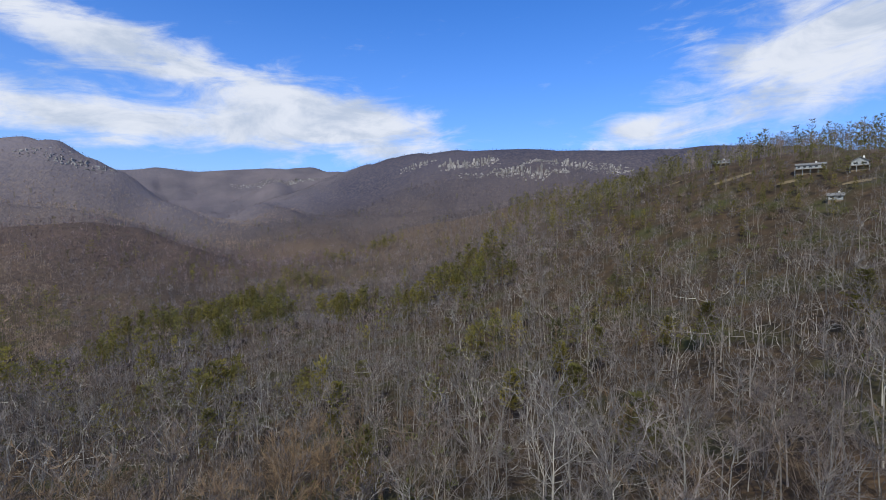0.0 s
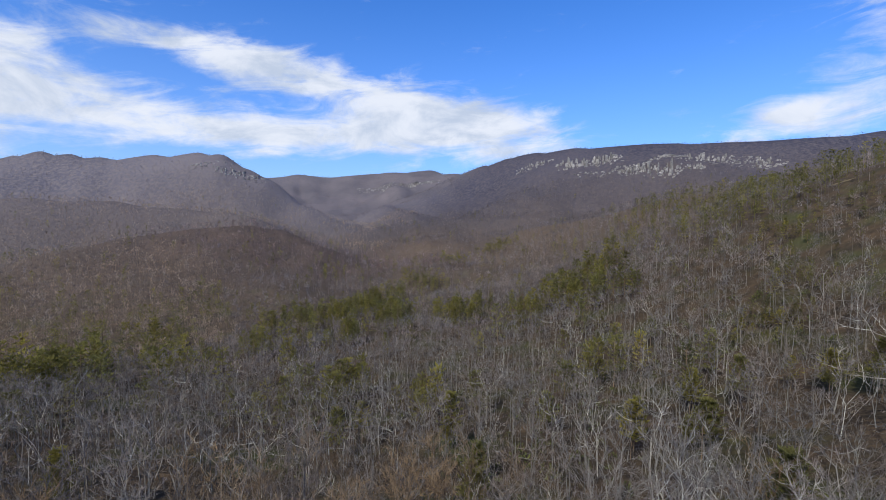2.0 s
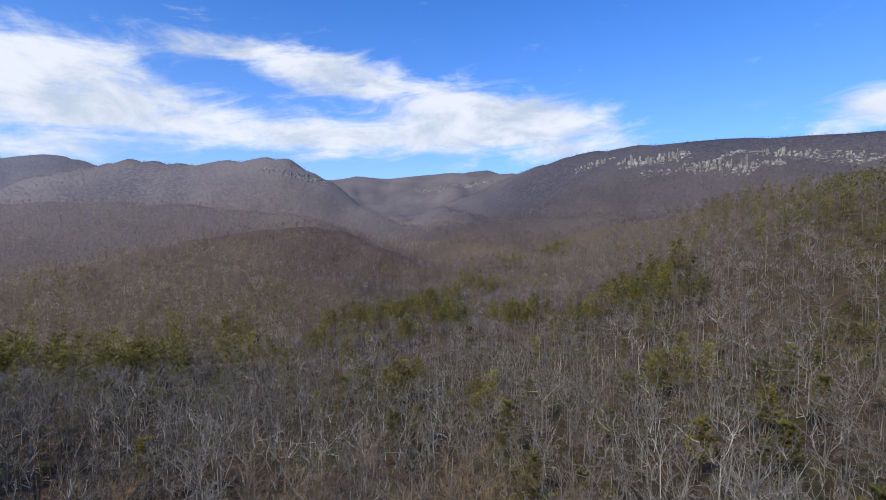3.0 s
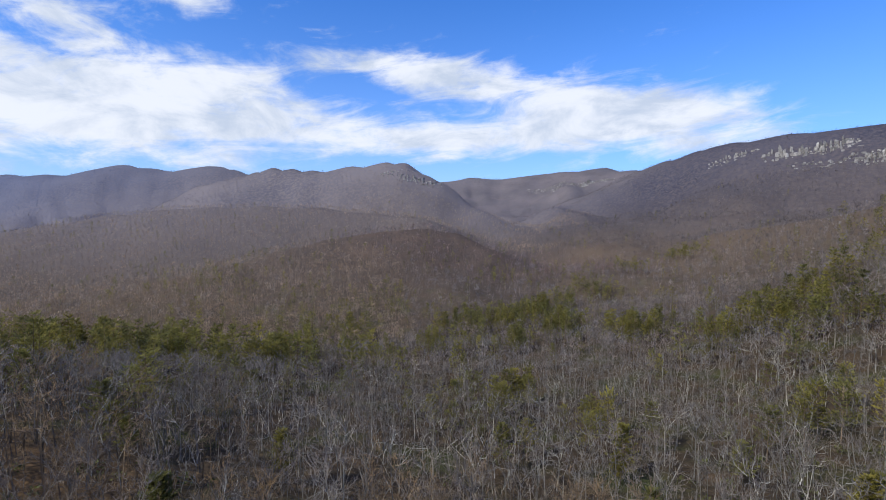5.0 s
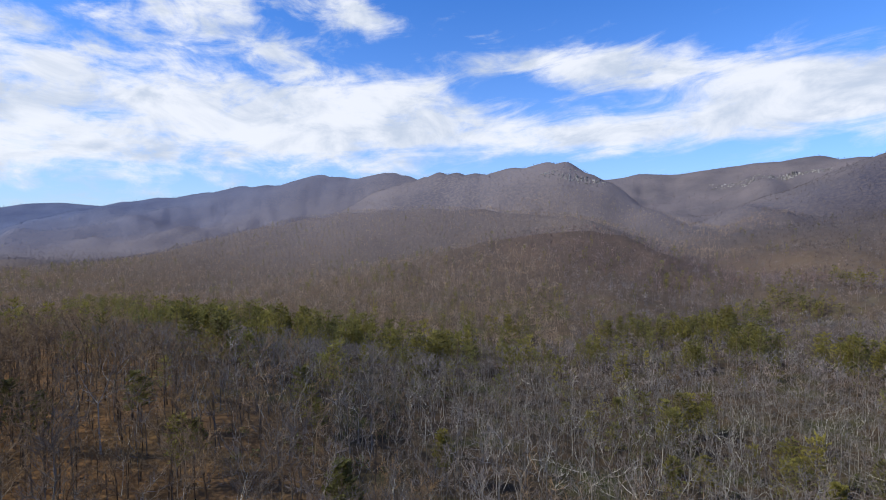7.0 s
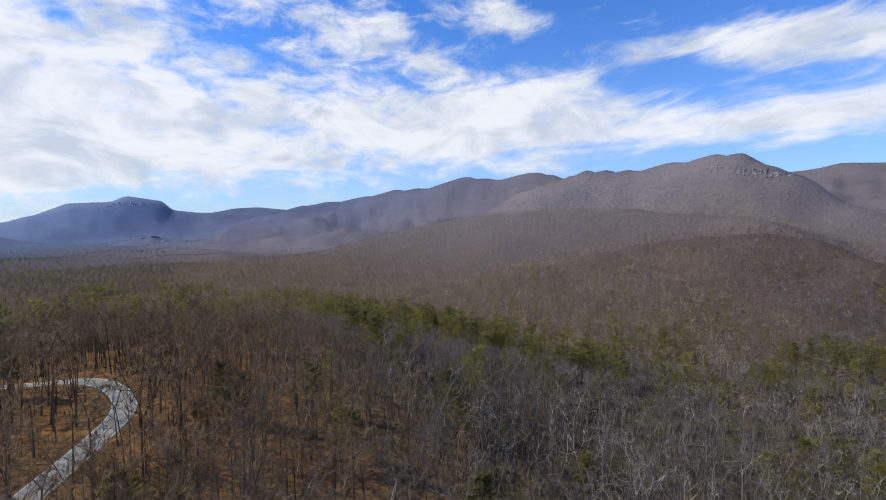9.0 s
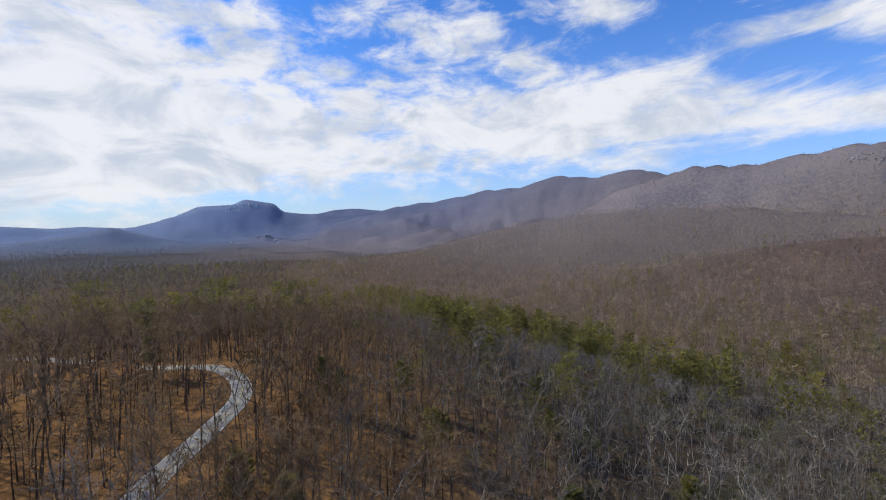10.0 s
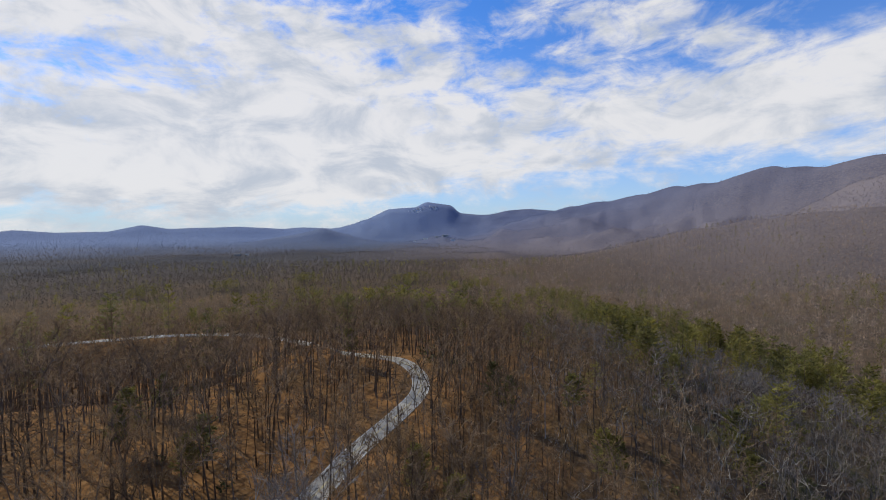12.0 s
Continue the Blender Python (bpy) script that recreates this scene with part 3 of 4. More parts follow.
def hardwood(seed, tall, leaders, limbs, branches, twigs, thick, fork=0.5, open_=0.5, tubes=True, sides=5, girth=1.0):
    """A leafless tree: a bole that forks into rising leaders, crooked limbs off them, branches and fine twigs. Bole, limbs and twigs
    come apart, each as points and triangles."""
    rng = np.random.default_rng(seed)
    h = tall * fork * rng.uniform(0.9, 1.1)
    r0 = (tall * 0.0085 + 0.03) * girth
    bole, bole_rad = bough(rng, np.array([0, 0, -0.4]), unit(np.array([*rng.normal(0, 0.05, 2), 1])), h + 0.4, r0, 4 if tubes else 2, 0.25, 0.05)
    bole_rad = [r0 * (1.35 if k == 0 else 1 - 0.34 * k / (len(bole) - 1)) for k in range(len(bole))]
    wood, fine, stems, offs = [], [], [], []
    skin = tube if tubes else (lambda pts, rad: strip(rng, pts, rad))
    q0 = rng.uniform(0, 6.28)
    for n in range(leaders):
        q = q0 + 2 * math.pi * n / leaders + rng.normal(0, 0.3)
        lean = (0.12 if leaders == 1 else open_ * rng.uniform(0.55, 1.0))
        d = unit(np.array([math.cos(q) * lean, math.sin(q) * lean, 1.0]))
        pts, rad = bough(rng, bole[-1], d, (tall - h) * rng.uniform(0.82, 1.1), bole_rad[-1] * (0.95 if leaders == 1 else 0.72), 4, 0.10, 0.15)
        wood.append(skin(pts, rad))
        stems.append((pts, rad))
    for n in range(limbs):
        low = n < limbs * 0.22
        pts, rad = (bole, bole_rad) if low else stems[n % len(stems)]
        s = rng.uniform(0.78, 1.0) if low else rng.uniform(0.04, 0.82)
        p, r, d = along(pts, rad, s)
        d = aside(rng, d, rng.uniform(0.75, 1.25))
        d[2] = max(d[2], -0.05)
        length = tall * rng.uniform(0.13, 0.25) * (1.15 - 0.4 * s) * (0.55 + open_)
        pts, rad = bough(rng, p, d, length, max(r * rng.uniform(0.4, 0.62), thick), 3, 0.16, 0.30)
        wood.append(skin(pts, rad))
        offs.append((pts, rad))
    twigged = []
    for n in range(branches):
        pts, rad = offs[n % len(offs)] if n < branches * 0.75 else stems[n % len(stems)]
        p, r, d = along(pts, rad, rng.uniform(0.35, 1.0))
        pts, rad = bough(rng, p, aside(rng, d, rng.uniform(0.4, 1.0)), tall * rng.uniform(0.06, 0.125) * (0.6 + 0.8 * open_), max(r * 0.6, thick * 0.8), 2, 0.16, 0.25)
        wood.append(skin(pts, rad))
        twigged.append((pts, rad))
    twigged += offs
    for n in range(twigs):
        pts, rad = twigged[n % len(twigged)]
        p, r, d = along(pts, rad, rng.uniform(0.25, 1.0))
        d = unit(aside(rng, d, rng.uniform(0.2, 1.1)) + np.array([0, 0, 0.22]))
        fine.append(sliver(rng, p, d, tall * rng.uniform(0.03, 0.072), thick * rng.uniform(0.5, 1.0)))
    return gather([tube(bole, bole_rad, sides) if tubes else strip(rng, bole, bole_rad), *([] if tubes else [strip(rng, bole, bole_rad)])]), gather(wood), gather(fine)


def tuft_tree(seed, tall, limbs, blades, w, wide=0.2, stem=0.14, mid=0.66, deep=0.3):
    """A leafless tree seen from afar: a thin bole, rising limbs and a broom of bare twigs over them."""
    rng = np.random.default_rng(seed)
    wood = [([(-stem, 0, -0.5), (stem, 0, -0.5), (0.03, 0, tall * 0.85)], [(0, 1, 2)]), ([(0, -stem, -0.5), (0, stem, -0.5), (0, 0.03, tall * 0.85)], [(0, 1, 2)])]
    for n in range(limbs):
        q = 2.4 * n + rng.normal(0, 0.5)
        d = unit(np.array([math.cos(q), math.sin(q), rng.uniform(0.5, 1.6)]))
        wood.append(sliver(rng, np.array([0, 0, tall * rng.uniform(0.42, 0.72)]), d, tall * rng.uniform(0.2, 0.34), stem * 0.75))
    fine = []
    for n in range(blades):
        q, s, h = rng.uniform(0, 2 * math.pi), rng.random() ** 0.5, rng.uniform(-0.8, 0.9)
        ring = math.sqrt(max(0.0, 1 - h * h * 0.85)) * s
        p = np.array([math.cos(q) * ring * wide * tall, math.sin(q) * ring * wide * tall, tall * (mid + deep * h * (0.5 + 0.5 * s))])
        d = sway(rng, np.array([math.cos(q) * ring * 0.8, math.sin(q) * ring * 0.8, 0.75 + 0.4 * h]), 0.4)
        long = tall * rng.uniform(0.10, 0.20)
        fine.append(sliver(rng, p - d * long * 0.4, d, long, w * rng.uniform(0.6, 1.3)))
    return gather(wood), gather(fine)


def pine(seed, tall, whorls, arms, pads, blades, size, start=0.35, sides=5, slim=1.0, joints=5):
    """A pine: bole and limbs, and the needles in flat, layered sprays along the limbs."""
    rng = np.random.default_rng(seed)
    pts, rad = bough(rng, np.array([0, 0, -0.4]), np.array([0, 0, 1.0]), tall, tall * 0.0105, joints, 0.3, 0.03)
    wood, sprays = [tube(pts, rad, sides)], []
    up = np.array([0, 0, 1.0])
    for n in range(whorls):
        s = start + (0.985 - start) * (n + 0.3 * rng.random()) / (whorls - 0.7)
        p0, r, _ = along(pts, rad, min(s, 0.999))
        q1 = (s - start) / (1 - start)
        reach = tall * slim * (0.045 + 0.20 * min(1.0, 0.5 + 2.2 * q1) * (1 - q1) ** 0.75)
        for m in range(arms):
            if rng.random() < 0.16:
                continue
            q = 2.1 * n + m * 2 * math.pi / arms + rng.normal(0, 0.35)
            d = unit(np.array([math.cos(q), math.sin(q), rng.uniform(-0.05, 0.3) + 0.5 * q1]))
            length = reach * rng.uniform(0.6, 1.25)
            across = unit(np.cross(d, up))
            if arms > 4:
                wood.append(tube([p0, p0 + d * length], [0.045, 0.015]))
            for c in range(pads):
                t = 0.3 + 0.72 * (c + rng.random()) / pads
                for b in range(blades):
                    p = p0 + d * length * t + across * rng.normal(0, 0.32) * size * (1.5 - 0.6 * t) + d * rng.normal(0, 0.3) * size + up * rng.normal(0, 0.14) * size
                    w = unit(d * rng.uniform(0.2, 0.9) + across * rng.normal(0, 0.75) + up * rng.uniform(0.0, 0.55))
                    side = unit(np.cross(w, up + rng.normal(0, 0.45, 3))) * size * rng.uniform(0.12, 0.26)
                    sprays.append(([p - side, p + side, p + w * size * rng.uniform(0.6, 1.2)], [(0, 1, 2)]))
    return gather(wood), gather(sprays)


def shrub(seed, tall, blades, size):
    """A low bush: leafy tufts on a few stems."""
    rng = np.random.default_rng(seed)
    out = []
    for b in range(blades):
        q, s = rng.uniform(0, 2 * math.pi), rng.random() ** 0.5
        p = np.array([math.cos(q) * s * tall * 0.5, math.sin(q) * s * tall * 0.5, tall * rng.uniform(0.05, 0.9) * (1.1 - 0.5 * s)])
        w = sway(rng, np.array([math.cos(q) * 0.5, math.sin(q) * 0.5, 0.6]), 0.5)
        side = unit(np.cross(w, rng.normal(0, 1, 3))) * size * rng.uniform(0.4, 0.8)
        out.append(([p - side, p + side, p + w * size * 1.8], [(0, 1, 2)]))
    return gather(out)


def strew(name, shapes, x, y, z, size, rng, mat, label, category, sink=0.0):
    """Many of these shapes as one mesh: the shapes turned, scaled and set on the ground."""
    kinds = rng.integers(0, len(shapes), len(x))
    turn = rng.uniform(0, 2 * math.pi, len(x))
    own = rng.random(len(x))
    vs, fs, tones, o = [], [], [], 0
    for k, (v, f) in enumerate(shapes):
        m = np.nonzero(kinds == k)[0]
        if not len(m):
            continue
        c, s, g = np.cos(turn[m])[:, None], np.sin(turn[m])[:, None], size[m][:, None]
        wide = g * rng.uniform(0.8, 1.2, (len(m), 1))
        vx = (v[None, :, 0] * c - v[None, :, 1] * s) * wide + x[m][:, None]
        vy = (v[None, :, 0] * s + v[None, :, 1] * c) * wide + y[m][:, None]
        vz = v[None, :, 2] * g + z[m][:, None] - sink
        vs.append(np.stack([vx, vy, vz], -1).reshape(-1, 3))
        fs.append((f[None] + (np.arange(len(m)) * len(v))[:, None, None] + o).reshape(-1, 3))
        tones.append(np.repeat(own[m], len(v)))
        o += len(m) * len(v)
    if not vs:
        return None
    ob = mesh_object(name, np.concatenate(vs), np.concatenate(fs), mat)
    ob.data.attributes.new("tree", "FLOAT", "POINT").data.foreach_set("value", np.concatenate(tones).astype(np.float32))
    return tagged(ob, label, category, kind="stuff")


# ---------------------------------------------------------------- where trees grow
def scatter(spacing, reach, inner, rng):
    n = np.arange(-reach, reach + spacing, spacing)
    x, y = np.meshgrid(n, n)
    x, y = (x + rng.uniform(-0.46, 0.46, x.shape) * spacing).ravel(), (y + rng.uniform(-0.46, 0.46, y.shape) * spacing).ravel()
    r, turn = np.hypot(x, y), np.degrees(np.arctan2(-x, y))
    m = (r < reach) & (r >= inner) & (((turn > -50) & (turn < 154)) | (r < 30))
    return x[m], y[m]


PINE_EDGE = [(-425, -150), (-446, 31), (-330, 120), (-290, 230), (-365, 490), (-202, 877), (-86, 900), (40, 1010)]
# pine groves: centre and radius
NEAR_GROVES = [(-60, -47, 1.7), (-80, -18, 1.8), (-85, -28, 2.2), (-16, 95, 2.4), (-73, -70, 2.5), (-74, -93, 2.6), (-119, 12, 4), (22, 135, 4.6), (-112, 78, 4), (40, 133, 5.8), (-95, -103, 2.6), (-144, -20, 4),
               (-144, 49, 3.8), (-35, 153, 4.6), (47, 162, 5.8), (-158, -80, 3.3), (79, 164, 6.2), (-170, 71, 3.4), (-184, -77, 4.9), (-57, 194, 6.5), (21, 218, 7.5), (-62, 211, 5.4), (-105, 195, 6), (90, 223, 8.9),
               (-240, 38, 7.5), (101, 223, 7.6), (86, 240, 11), (-110, 231, 9), (-141, 215, 6.4), (115, 261, 10.6), (-216, -109, 4.5), (62, 196, 5)]
FAR_GROVES = [(-285, 65, 9), (-295, 42, 11), (-284, 156, 8), (-276, 187, 12.4), (-278, 212, 15), (37, 352, 13), (-239, 261, 11), (-316, 178, 6.7), (-348, 110, 9), (-28, 372, 14), (-349, 142, 16), (16, 377, 14), (-166, 352, 14),
              (-389, 25, 12), (0, 391, 14.5), (-236, 318, 17), (-360, 167, 12), (-82, 392, 20), (-214, 342, 10), (-100, 405, 13), (-154, 399, 21), (-404, 148, 21), (32, 434, 21), (-451, 136, 20), (-169, 444, 15), (-356, 336, 15),
              (-478, 111, 21), (-284, 402, 12), (-441, 221, 7), (-386, 309, 9), (107, 364, 9), (148, 344, 14)]
WEST_GROVES = [(-506, 54, 26), (-245, 449, 25), (-467, 209, 9.5), (-276, 444, 16), (-230, 499, 25), (-559, 82, 23), (-597, 30, 24), (-231, 552, 20), (-628, 75, 19), (-221, 600, 20), (-668, 43, 16), (-658, 131, 20), (-177, 649, 19),
               (-206, 655, 22), (-721, 6, 22), (-811, -38, 24), (-843, 0, 28), (-192, 831, 25), (-797, -331, 26), (-748, -463, 21), (-898, -45, 22), (-121, 927, 30), (-951, -219, 24), (-1009, -187, 27), (-1080, -387, 32),
               (-985, -616, 30), (-682, -778, 26), (-822, -706, 26), (-520, -330, 24), (-610, -420, 24), (160, 431, 17), (165, 629, 20)]
GROVES = NEAR_GROVES + FAR_GROVES + WEST_GROVES
CLEARINGS = [(235, 295, 10.5), (248, 412, 9.5), (244, 270, 7.5), (226, 284, 6), (235, 260, 5), (216, 344, 10), (206, 412, 8), (219, 291, 7), (226, 250, 5.5), (233, 398, 5), (205, 240, 5)]


def pine_chance(x, y):
    d, _ = near_line(x, y, PINE_EDGE)
    edge = 0.16 * np.exp(-(d / 24) ** 2) * np.clip(0.62 + 1.7 * ripple(x, y, 75, 43, 2), 0.12, 1)
    slope = 0.8 * np.clip((x - 70) / 120, 0, 1) * np.clip((y - 190) / 80, 0, 1) * (np.hypot(x, y) < 900)
    south = 0.32 * np.clip((ripple(x, y, 110, 83, 3) + 0.05) / 0.3, 0, 1) * ((x < -230) & (y < -60) & (np.hypot(x, y) > 330))
    valley = 0.13 * np.clip((ripple(x, y, 120, 87, 3) + 0.02) / 0.3, 0, 1) * (x < -280) * (np.hypot(x, y) > 480) * (y < 900)
    return np.clip(south + valley + edge + slope * (0.4 + 1.4 * np.clip(ripple(x, y, 70, 41, 2), 0, 1)) + 0.03 * np.clip((np.hypot(x, y) - 60) / 150, 0.15, 1), 0, 0.9)


def hidden(x, y, z):
    """True for what lies behind a nearer hill, as seen from the air above the spur."""
    turn = np.degrees(np.arctan2(-x, y))
    column = np.clip(np.round((turn + 52) / 0.36).astype(int), 0, 576)
    sight = (gz[:, :577] - 24) / np.maximum(rr[:, :577], 30)
    sight[:4] = -9
    top = np.maximum.accumulate(sight, 0)
    r = np.hypot(x, y)
    ring = np.clip(np.searchsorted(rings, r * 0.97) - 1, 0, nr - 1)
    return (z - 24) / r < top[ring, column] - 0.004


def in_grove(x, y):
    m = np.zeros(x.shape, bool)
    for cx, cy, cr in GROVES:
        m |= np.hypot(x - cx, y - cy) < cr * (1.05 if cr > 5 else 0.6)
    return m


def keep_clear(x, y, gap):
    d, _ = near_line(x, y, ROAD_LINE, 6.0)
    m = (d > gap) & ~((d < 34) & (y < -160) & (np.hypot(x, y) < 308))
    for cx, cy, cr in CLEARINGS:
        m &= np.hypot(x - cx, y - cy) > cr
    return m


def both(shape):
    (v, f), (w, g) = shape
    return np.concatenate([v, w]), np.concatenate([f, g + len(v)])


rng = np.random.default_rng(5)
WOODLAND = "leafless grey-brown hardwood forest covering the slopes"
bare_near = [hardwood(s, t, n, 14, 48, 860, 0.036, fk, op, girth=0.72) for s, t, n, fk, op in
             ((1, 21, 3, 0.44, 0.72), (2, 23, 2, 0.48, 0.6), (3, 19, 3, 0.38, 0.8), (4, 24, 1, 0.58, 0.6), (5, 17, 2, 0.40, 0.78), (6, 22, 3, 0.46, 0.68), (7, 20, 1, 0.5, 0.7), (8, 22, 2, 0.42, 0.75))]
bare_mid = [hardwood(s, t, n, 9, 15, 175, 0.068, fk, op, False, girth=0.62) for s, t, n, fk, op in
            ((11, 21, 3, 0.46, 0.72), (12, 23, 2, 0.5, 0.62), (13, 18, 3, 0.42, 0.8), (14, 21, 1, 0.56, 0.62), (15, 24, 2, 0.48, 0.66), (16, 19, 2, 0.44, 0.75))]
bare_mid = [(both((a, b)), c) for a, b, c in bare_mid]
oak_near = [hardwood(s, t, n, 14, 46, 860, 0.038, fk, op, girth=0.95) for s, t, n, fk, op in ((21, 23, 1, 0.60, 0.55), (22, 25, 2, 0.58, 0.45), (23, 21, 1, 0.56, 0.6), (24, 22, 2, 0.6, 0.48), (25, 24, 3, 0.56, 0.52))]
oak_mid = [hardwood(s, t, n, 9, 15, 190, 0.072, fk, op, False, girth=0.8) for s, t, n, fk, op in ((31, 23, 1, 0.58, 0.6), (32, 25, 2, 0.56, 0.5), (33, 21, 1, 0.54, 0.65), (34, 22, 2, 0.58, 0.55))]
oak_mid = [(both((a, b)), c) for a, b, c in oak_mid]
oak_slim = [hardwood(s, t, n, 6, 8, 110, 0.07, fk, op, False, girth=0.62) for s, t, n, fk, op in ((35, 20, 1, 0.56, 0.5), (36, 22, 1, 0.6, 0.42), (37, 17, 2, 0.5, 0.5), (38, 19, 1, 0.58, 0.55))]
oak_slim = [(both((a, b)), c) for a, b, c in oak_slim]
bare_far = [tuft_tree(s, t, 6, 30, 0.16, 0.24, 0.14) for s, t in ((41, 19), (42, 21), (43, 17), (44, 20), (45, 22))]
bare_off = [tuft_tree(s, t, 3, 17, 0.32, 0.25, 0.13) for s, t in ((46, 19), (47, 21), (48, 17), (49, 20))]
bare_dist = [tuft_tree(s, t, 0, 9, 0.62, 0.27, 0.12) for s, t in ((51, 18), (52, 20), (53, 17), (54, 21))]
bare_crest = [tuft_tree(s, t, 0, 8, 1.2, 0.42, 0.4, 0.46, 0.42) for s, t in ((61, 15), (62, 17), (63, 13))]
pine_near = [pine(s, t, 12, 6, 3, 12, 0.85, 0.4, slim=1.25) for s, t in ((71, 16), (72, 19), (73, 13), (74, 17))]
pine_mid = [pine(s, t, 11, 5, 2, 5, 1.3, 0.34, 3, 1.3, 3) for s, t in ((81, 19), (82, 22), (83, 16), (84, 20))]
pine_back = [pine(s, t, 9, 4, 2, 4, 1.8, 0.2, 3, 1.2, 1) for s, t in ((91, 22), (92, 26), (93, 18), (94, 24))]
pine_off = [pine(s, t, 8, 4, 2, 2, 2.0, 0.25, 3, 1.15, 1) for s, t in ((95, 22), (96, 25), (97, 18))]
pine_far = [pine(s, t, 6, 3, 2, 2, 2.2, 0.3, 3, 1.1, 1) for s, t in ((101, 20), (102, 23), (103, 17))]


def oaks(x, y):
    """True in the oak stand on the spur round the road and in the valley south of it; it thins out northwards."""
    north = y - 0.12 * x - 6
    share = np.clip(0.85 - north / 130, 0, 0.8) + 0.6 * np.clip(-north / 18, 0, 1)
    return (x < -15) & (lattice(np.int64(np.floor(np.asarray(x) * 3)), np.int64(np.floor(np.asarray(y) * 3)), 7) < share)


# single trees round the spur
x, y = scatter(6.3, 420, 26, rng)
roadside = (x < -15) & (y < 0.12 * x + 6) & (np.hypot(x, y) < 270)
m = keep_clear(x, y, np.where(y < -75, 4.4, 7.0)) & ~in_grove(x, y) & (rng.random(len(x)) < np.where(roadside, 0.95, 0.78))
x, y = x[m], y[m]
z = land(x, y)
r = np.hypot(x, y)
is_pine = rng.random(len(x)) < pine_chance(x, y) * np.where(roadside[m], 0.25, 1.0)
for cx, cy, cr in GROVES:
    n = max(2, int(cr * cr * (0.115 if math.hypot(cx, cy) < 340 else 0.062 if math.hypot(cx, cy) < 620 else 0.055)))
    q, s = rng.uniform(0, 2 * math.pi, n), cr * rng.random(n) ** 0.6 * rng.uniform(0.7, 1.5, n)
    px, py = cx + 1.15 * np.cos(q) * s, cy + 1.1 * np.sin(q) * s
    ok = keep_clear(px, py, 4.2)
    x, y, is_pine = np.concatenate([x, px[ok]]), np.concatenate([y, py[ok]]), np.concatenate([is_pine, np.ones(ok.sum(), bool)])
z, r = lie(x, y), np.hypot(x, y)
order = np.argsort(r)
nearest = [k for k in order if not is_pine[k]][:300]
nearest_pines = [k for k in order if is_pine[k]][:45]


def set_tree(kind, shape_no, k, mats, label):
    """One tree as a thing with its parts; the meshes are shared."""
    s = rng.uniform(0.8, 1.12) * (0.72 if kind == "pine_tree" and y[k] < -25 else 1.0)
    base = new(kind)
    base.matrix_world = pose(x[k], y[k], z[k] - 0.1, rng.normal(0, 1.5), rng.normal(0, 1.5), rng.uniform(0, 360)) @ Matrix.Diagonal((s * rng.uniform(0.9, 1.1), s * rng.uniform(0.9, 1.1), s, 1))
    for name, me in PROTO[kind, shape_no, mats[0].name]:
        new(name, me).parent = base
    return tagged(base, label, "tree", group="single trees of the near woods")


def data_of(name, v, f, mat):
    ob = mesh_object(name, v, f, mat)
    me = ob.data
    bpy.data.objects.remove(ob)
    return me


PROTO = {}
for n, (stem, limbs, crown) in enumerate(bare_near + oak_near):
    for bark, twig in ((MAT_BARK, MAT_TWIG), (MAT_PALE, MAT_TWIG), (MAT_DARK, MAT_OAK)):
        PROTO["hardwood_tree", n, bark.name] = [("trunk", data_of("trunk", *stem, bark)), ("branchwork", data_of("branchwork", *limbs, bark)), ("crown", data_of("crown", *crown, twig))]
for n, (stem, crown) in enumerate(pine_near):
    PROTO["pine_tree", n, MAT_DARK.name] = [("trunk", data_of("trunk", *stem, MAT_DARK)), ("crown", data_of("crown", *crown, MAT_NEEDLE))]
for k in nearest:
    u, oak = rng.random(), oaks(x[k], y[k])
    if oak:
        bark, label = (MAT_DARK, "leafless oak tree with a tall dark brown trunk") if u < 0.8 else (MAT_BARK, "leafless hardwood tree with grey bark beside the road")
    else:
        bark, label = (MAT_PALE, "leafless hardwood tree with pale whitish bark") if u < 0.15 else (MAT_BARK, "leafless hardwood tree with grey bark") if u < 0.85 else (MAT_DARK, "leafless hardwood tree with dark brown bark")
    set_tree("hardwood_tree", len(bare_near) + rng.integers(len(oak_near)) if oak else rng.integers(len(bare_near)), k, (bark,), label)
for k in nearest_pines:
    set_tree("pine_tree", rng.integers(len(pine_near)), k, (MAT_DARK,), "olive-green pine tree among leafless hardwoods")

done = np.zeros(len(x), bool)
done[nearest] = done[nearest_pines] = True
view = ~hidden(x, y, z + 22)
size = np.where(is_pine, rng.uniform(0.72, 1.25, len(x)) * np.where((x > 60) & (y > 150), 0.42, np.where((x < -200) & (y < 230) & (r < 520), 1.22, 1.0)), rng.uniform(0.72, 1.15, len(x)) * np.where((x > 120) & (y > 190), 0.62, 1.0))
pale = rng.random(len(x)) < 0.10
oak = oaks(x, y)
for name, shapes, lo, hi, who, bark, twig in (("woodland", bare_mid, 0, 300, ~oak & ~pale, MAT_LIMB, MAT_WOODS), ("pale_woodland", bare_mid, 0, 300, ~oak & pale, MAT_PALE, MAT_WOODS),
                                              ("oak_stand", oak_mid, 0, 300, oak, MAT_DARK, MAT_OAK), ("woodland", bare_far, 300, 999, ~oak, MAT_LIMB, MAT_TUFT), ("oak_stand", bare_far, 300, 999, oak, MAT_DARK, MAT_OAK)):
    m = ~done & ~is_pine & view & (r >= lo) & (r < hi) & who
    grow = rng.integers(1 << 30)
    strew(name, [s[0] for s in shapes], x[m], y[m], z[m], size[m], np.random.default_rng(grow), bark, WOODLAND, "forest")
    strew(name + "_twigs", [s[1] for s in shapes], x[m], y[m], z[m], size[m], np.random.default_rng(grow), twig, "bare brown twigs of the forest canopy", "forest")
m = ~done & is_pine & view
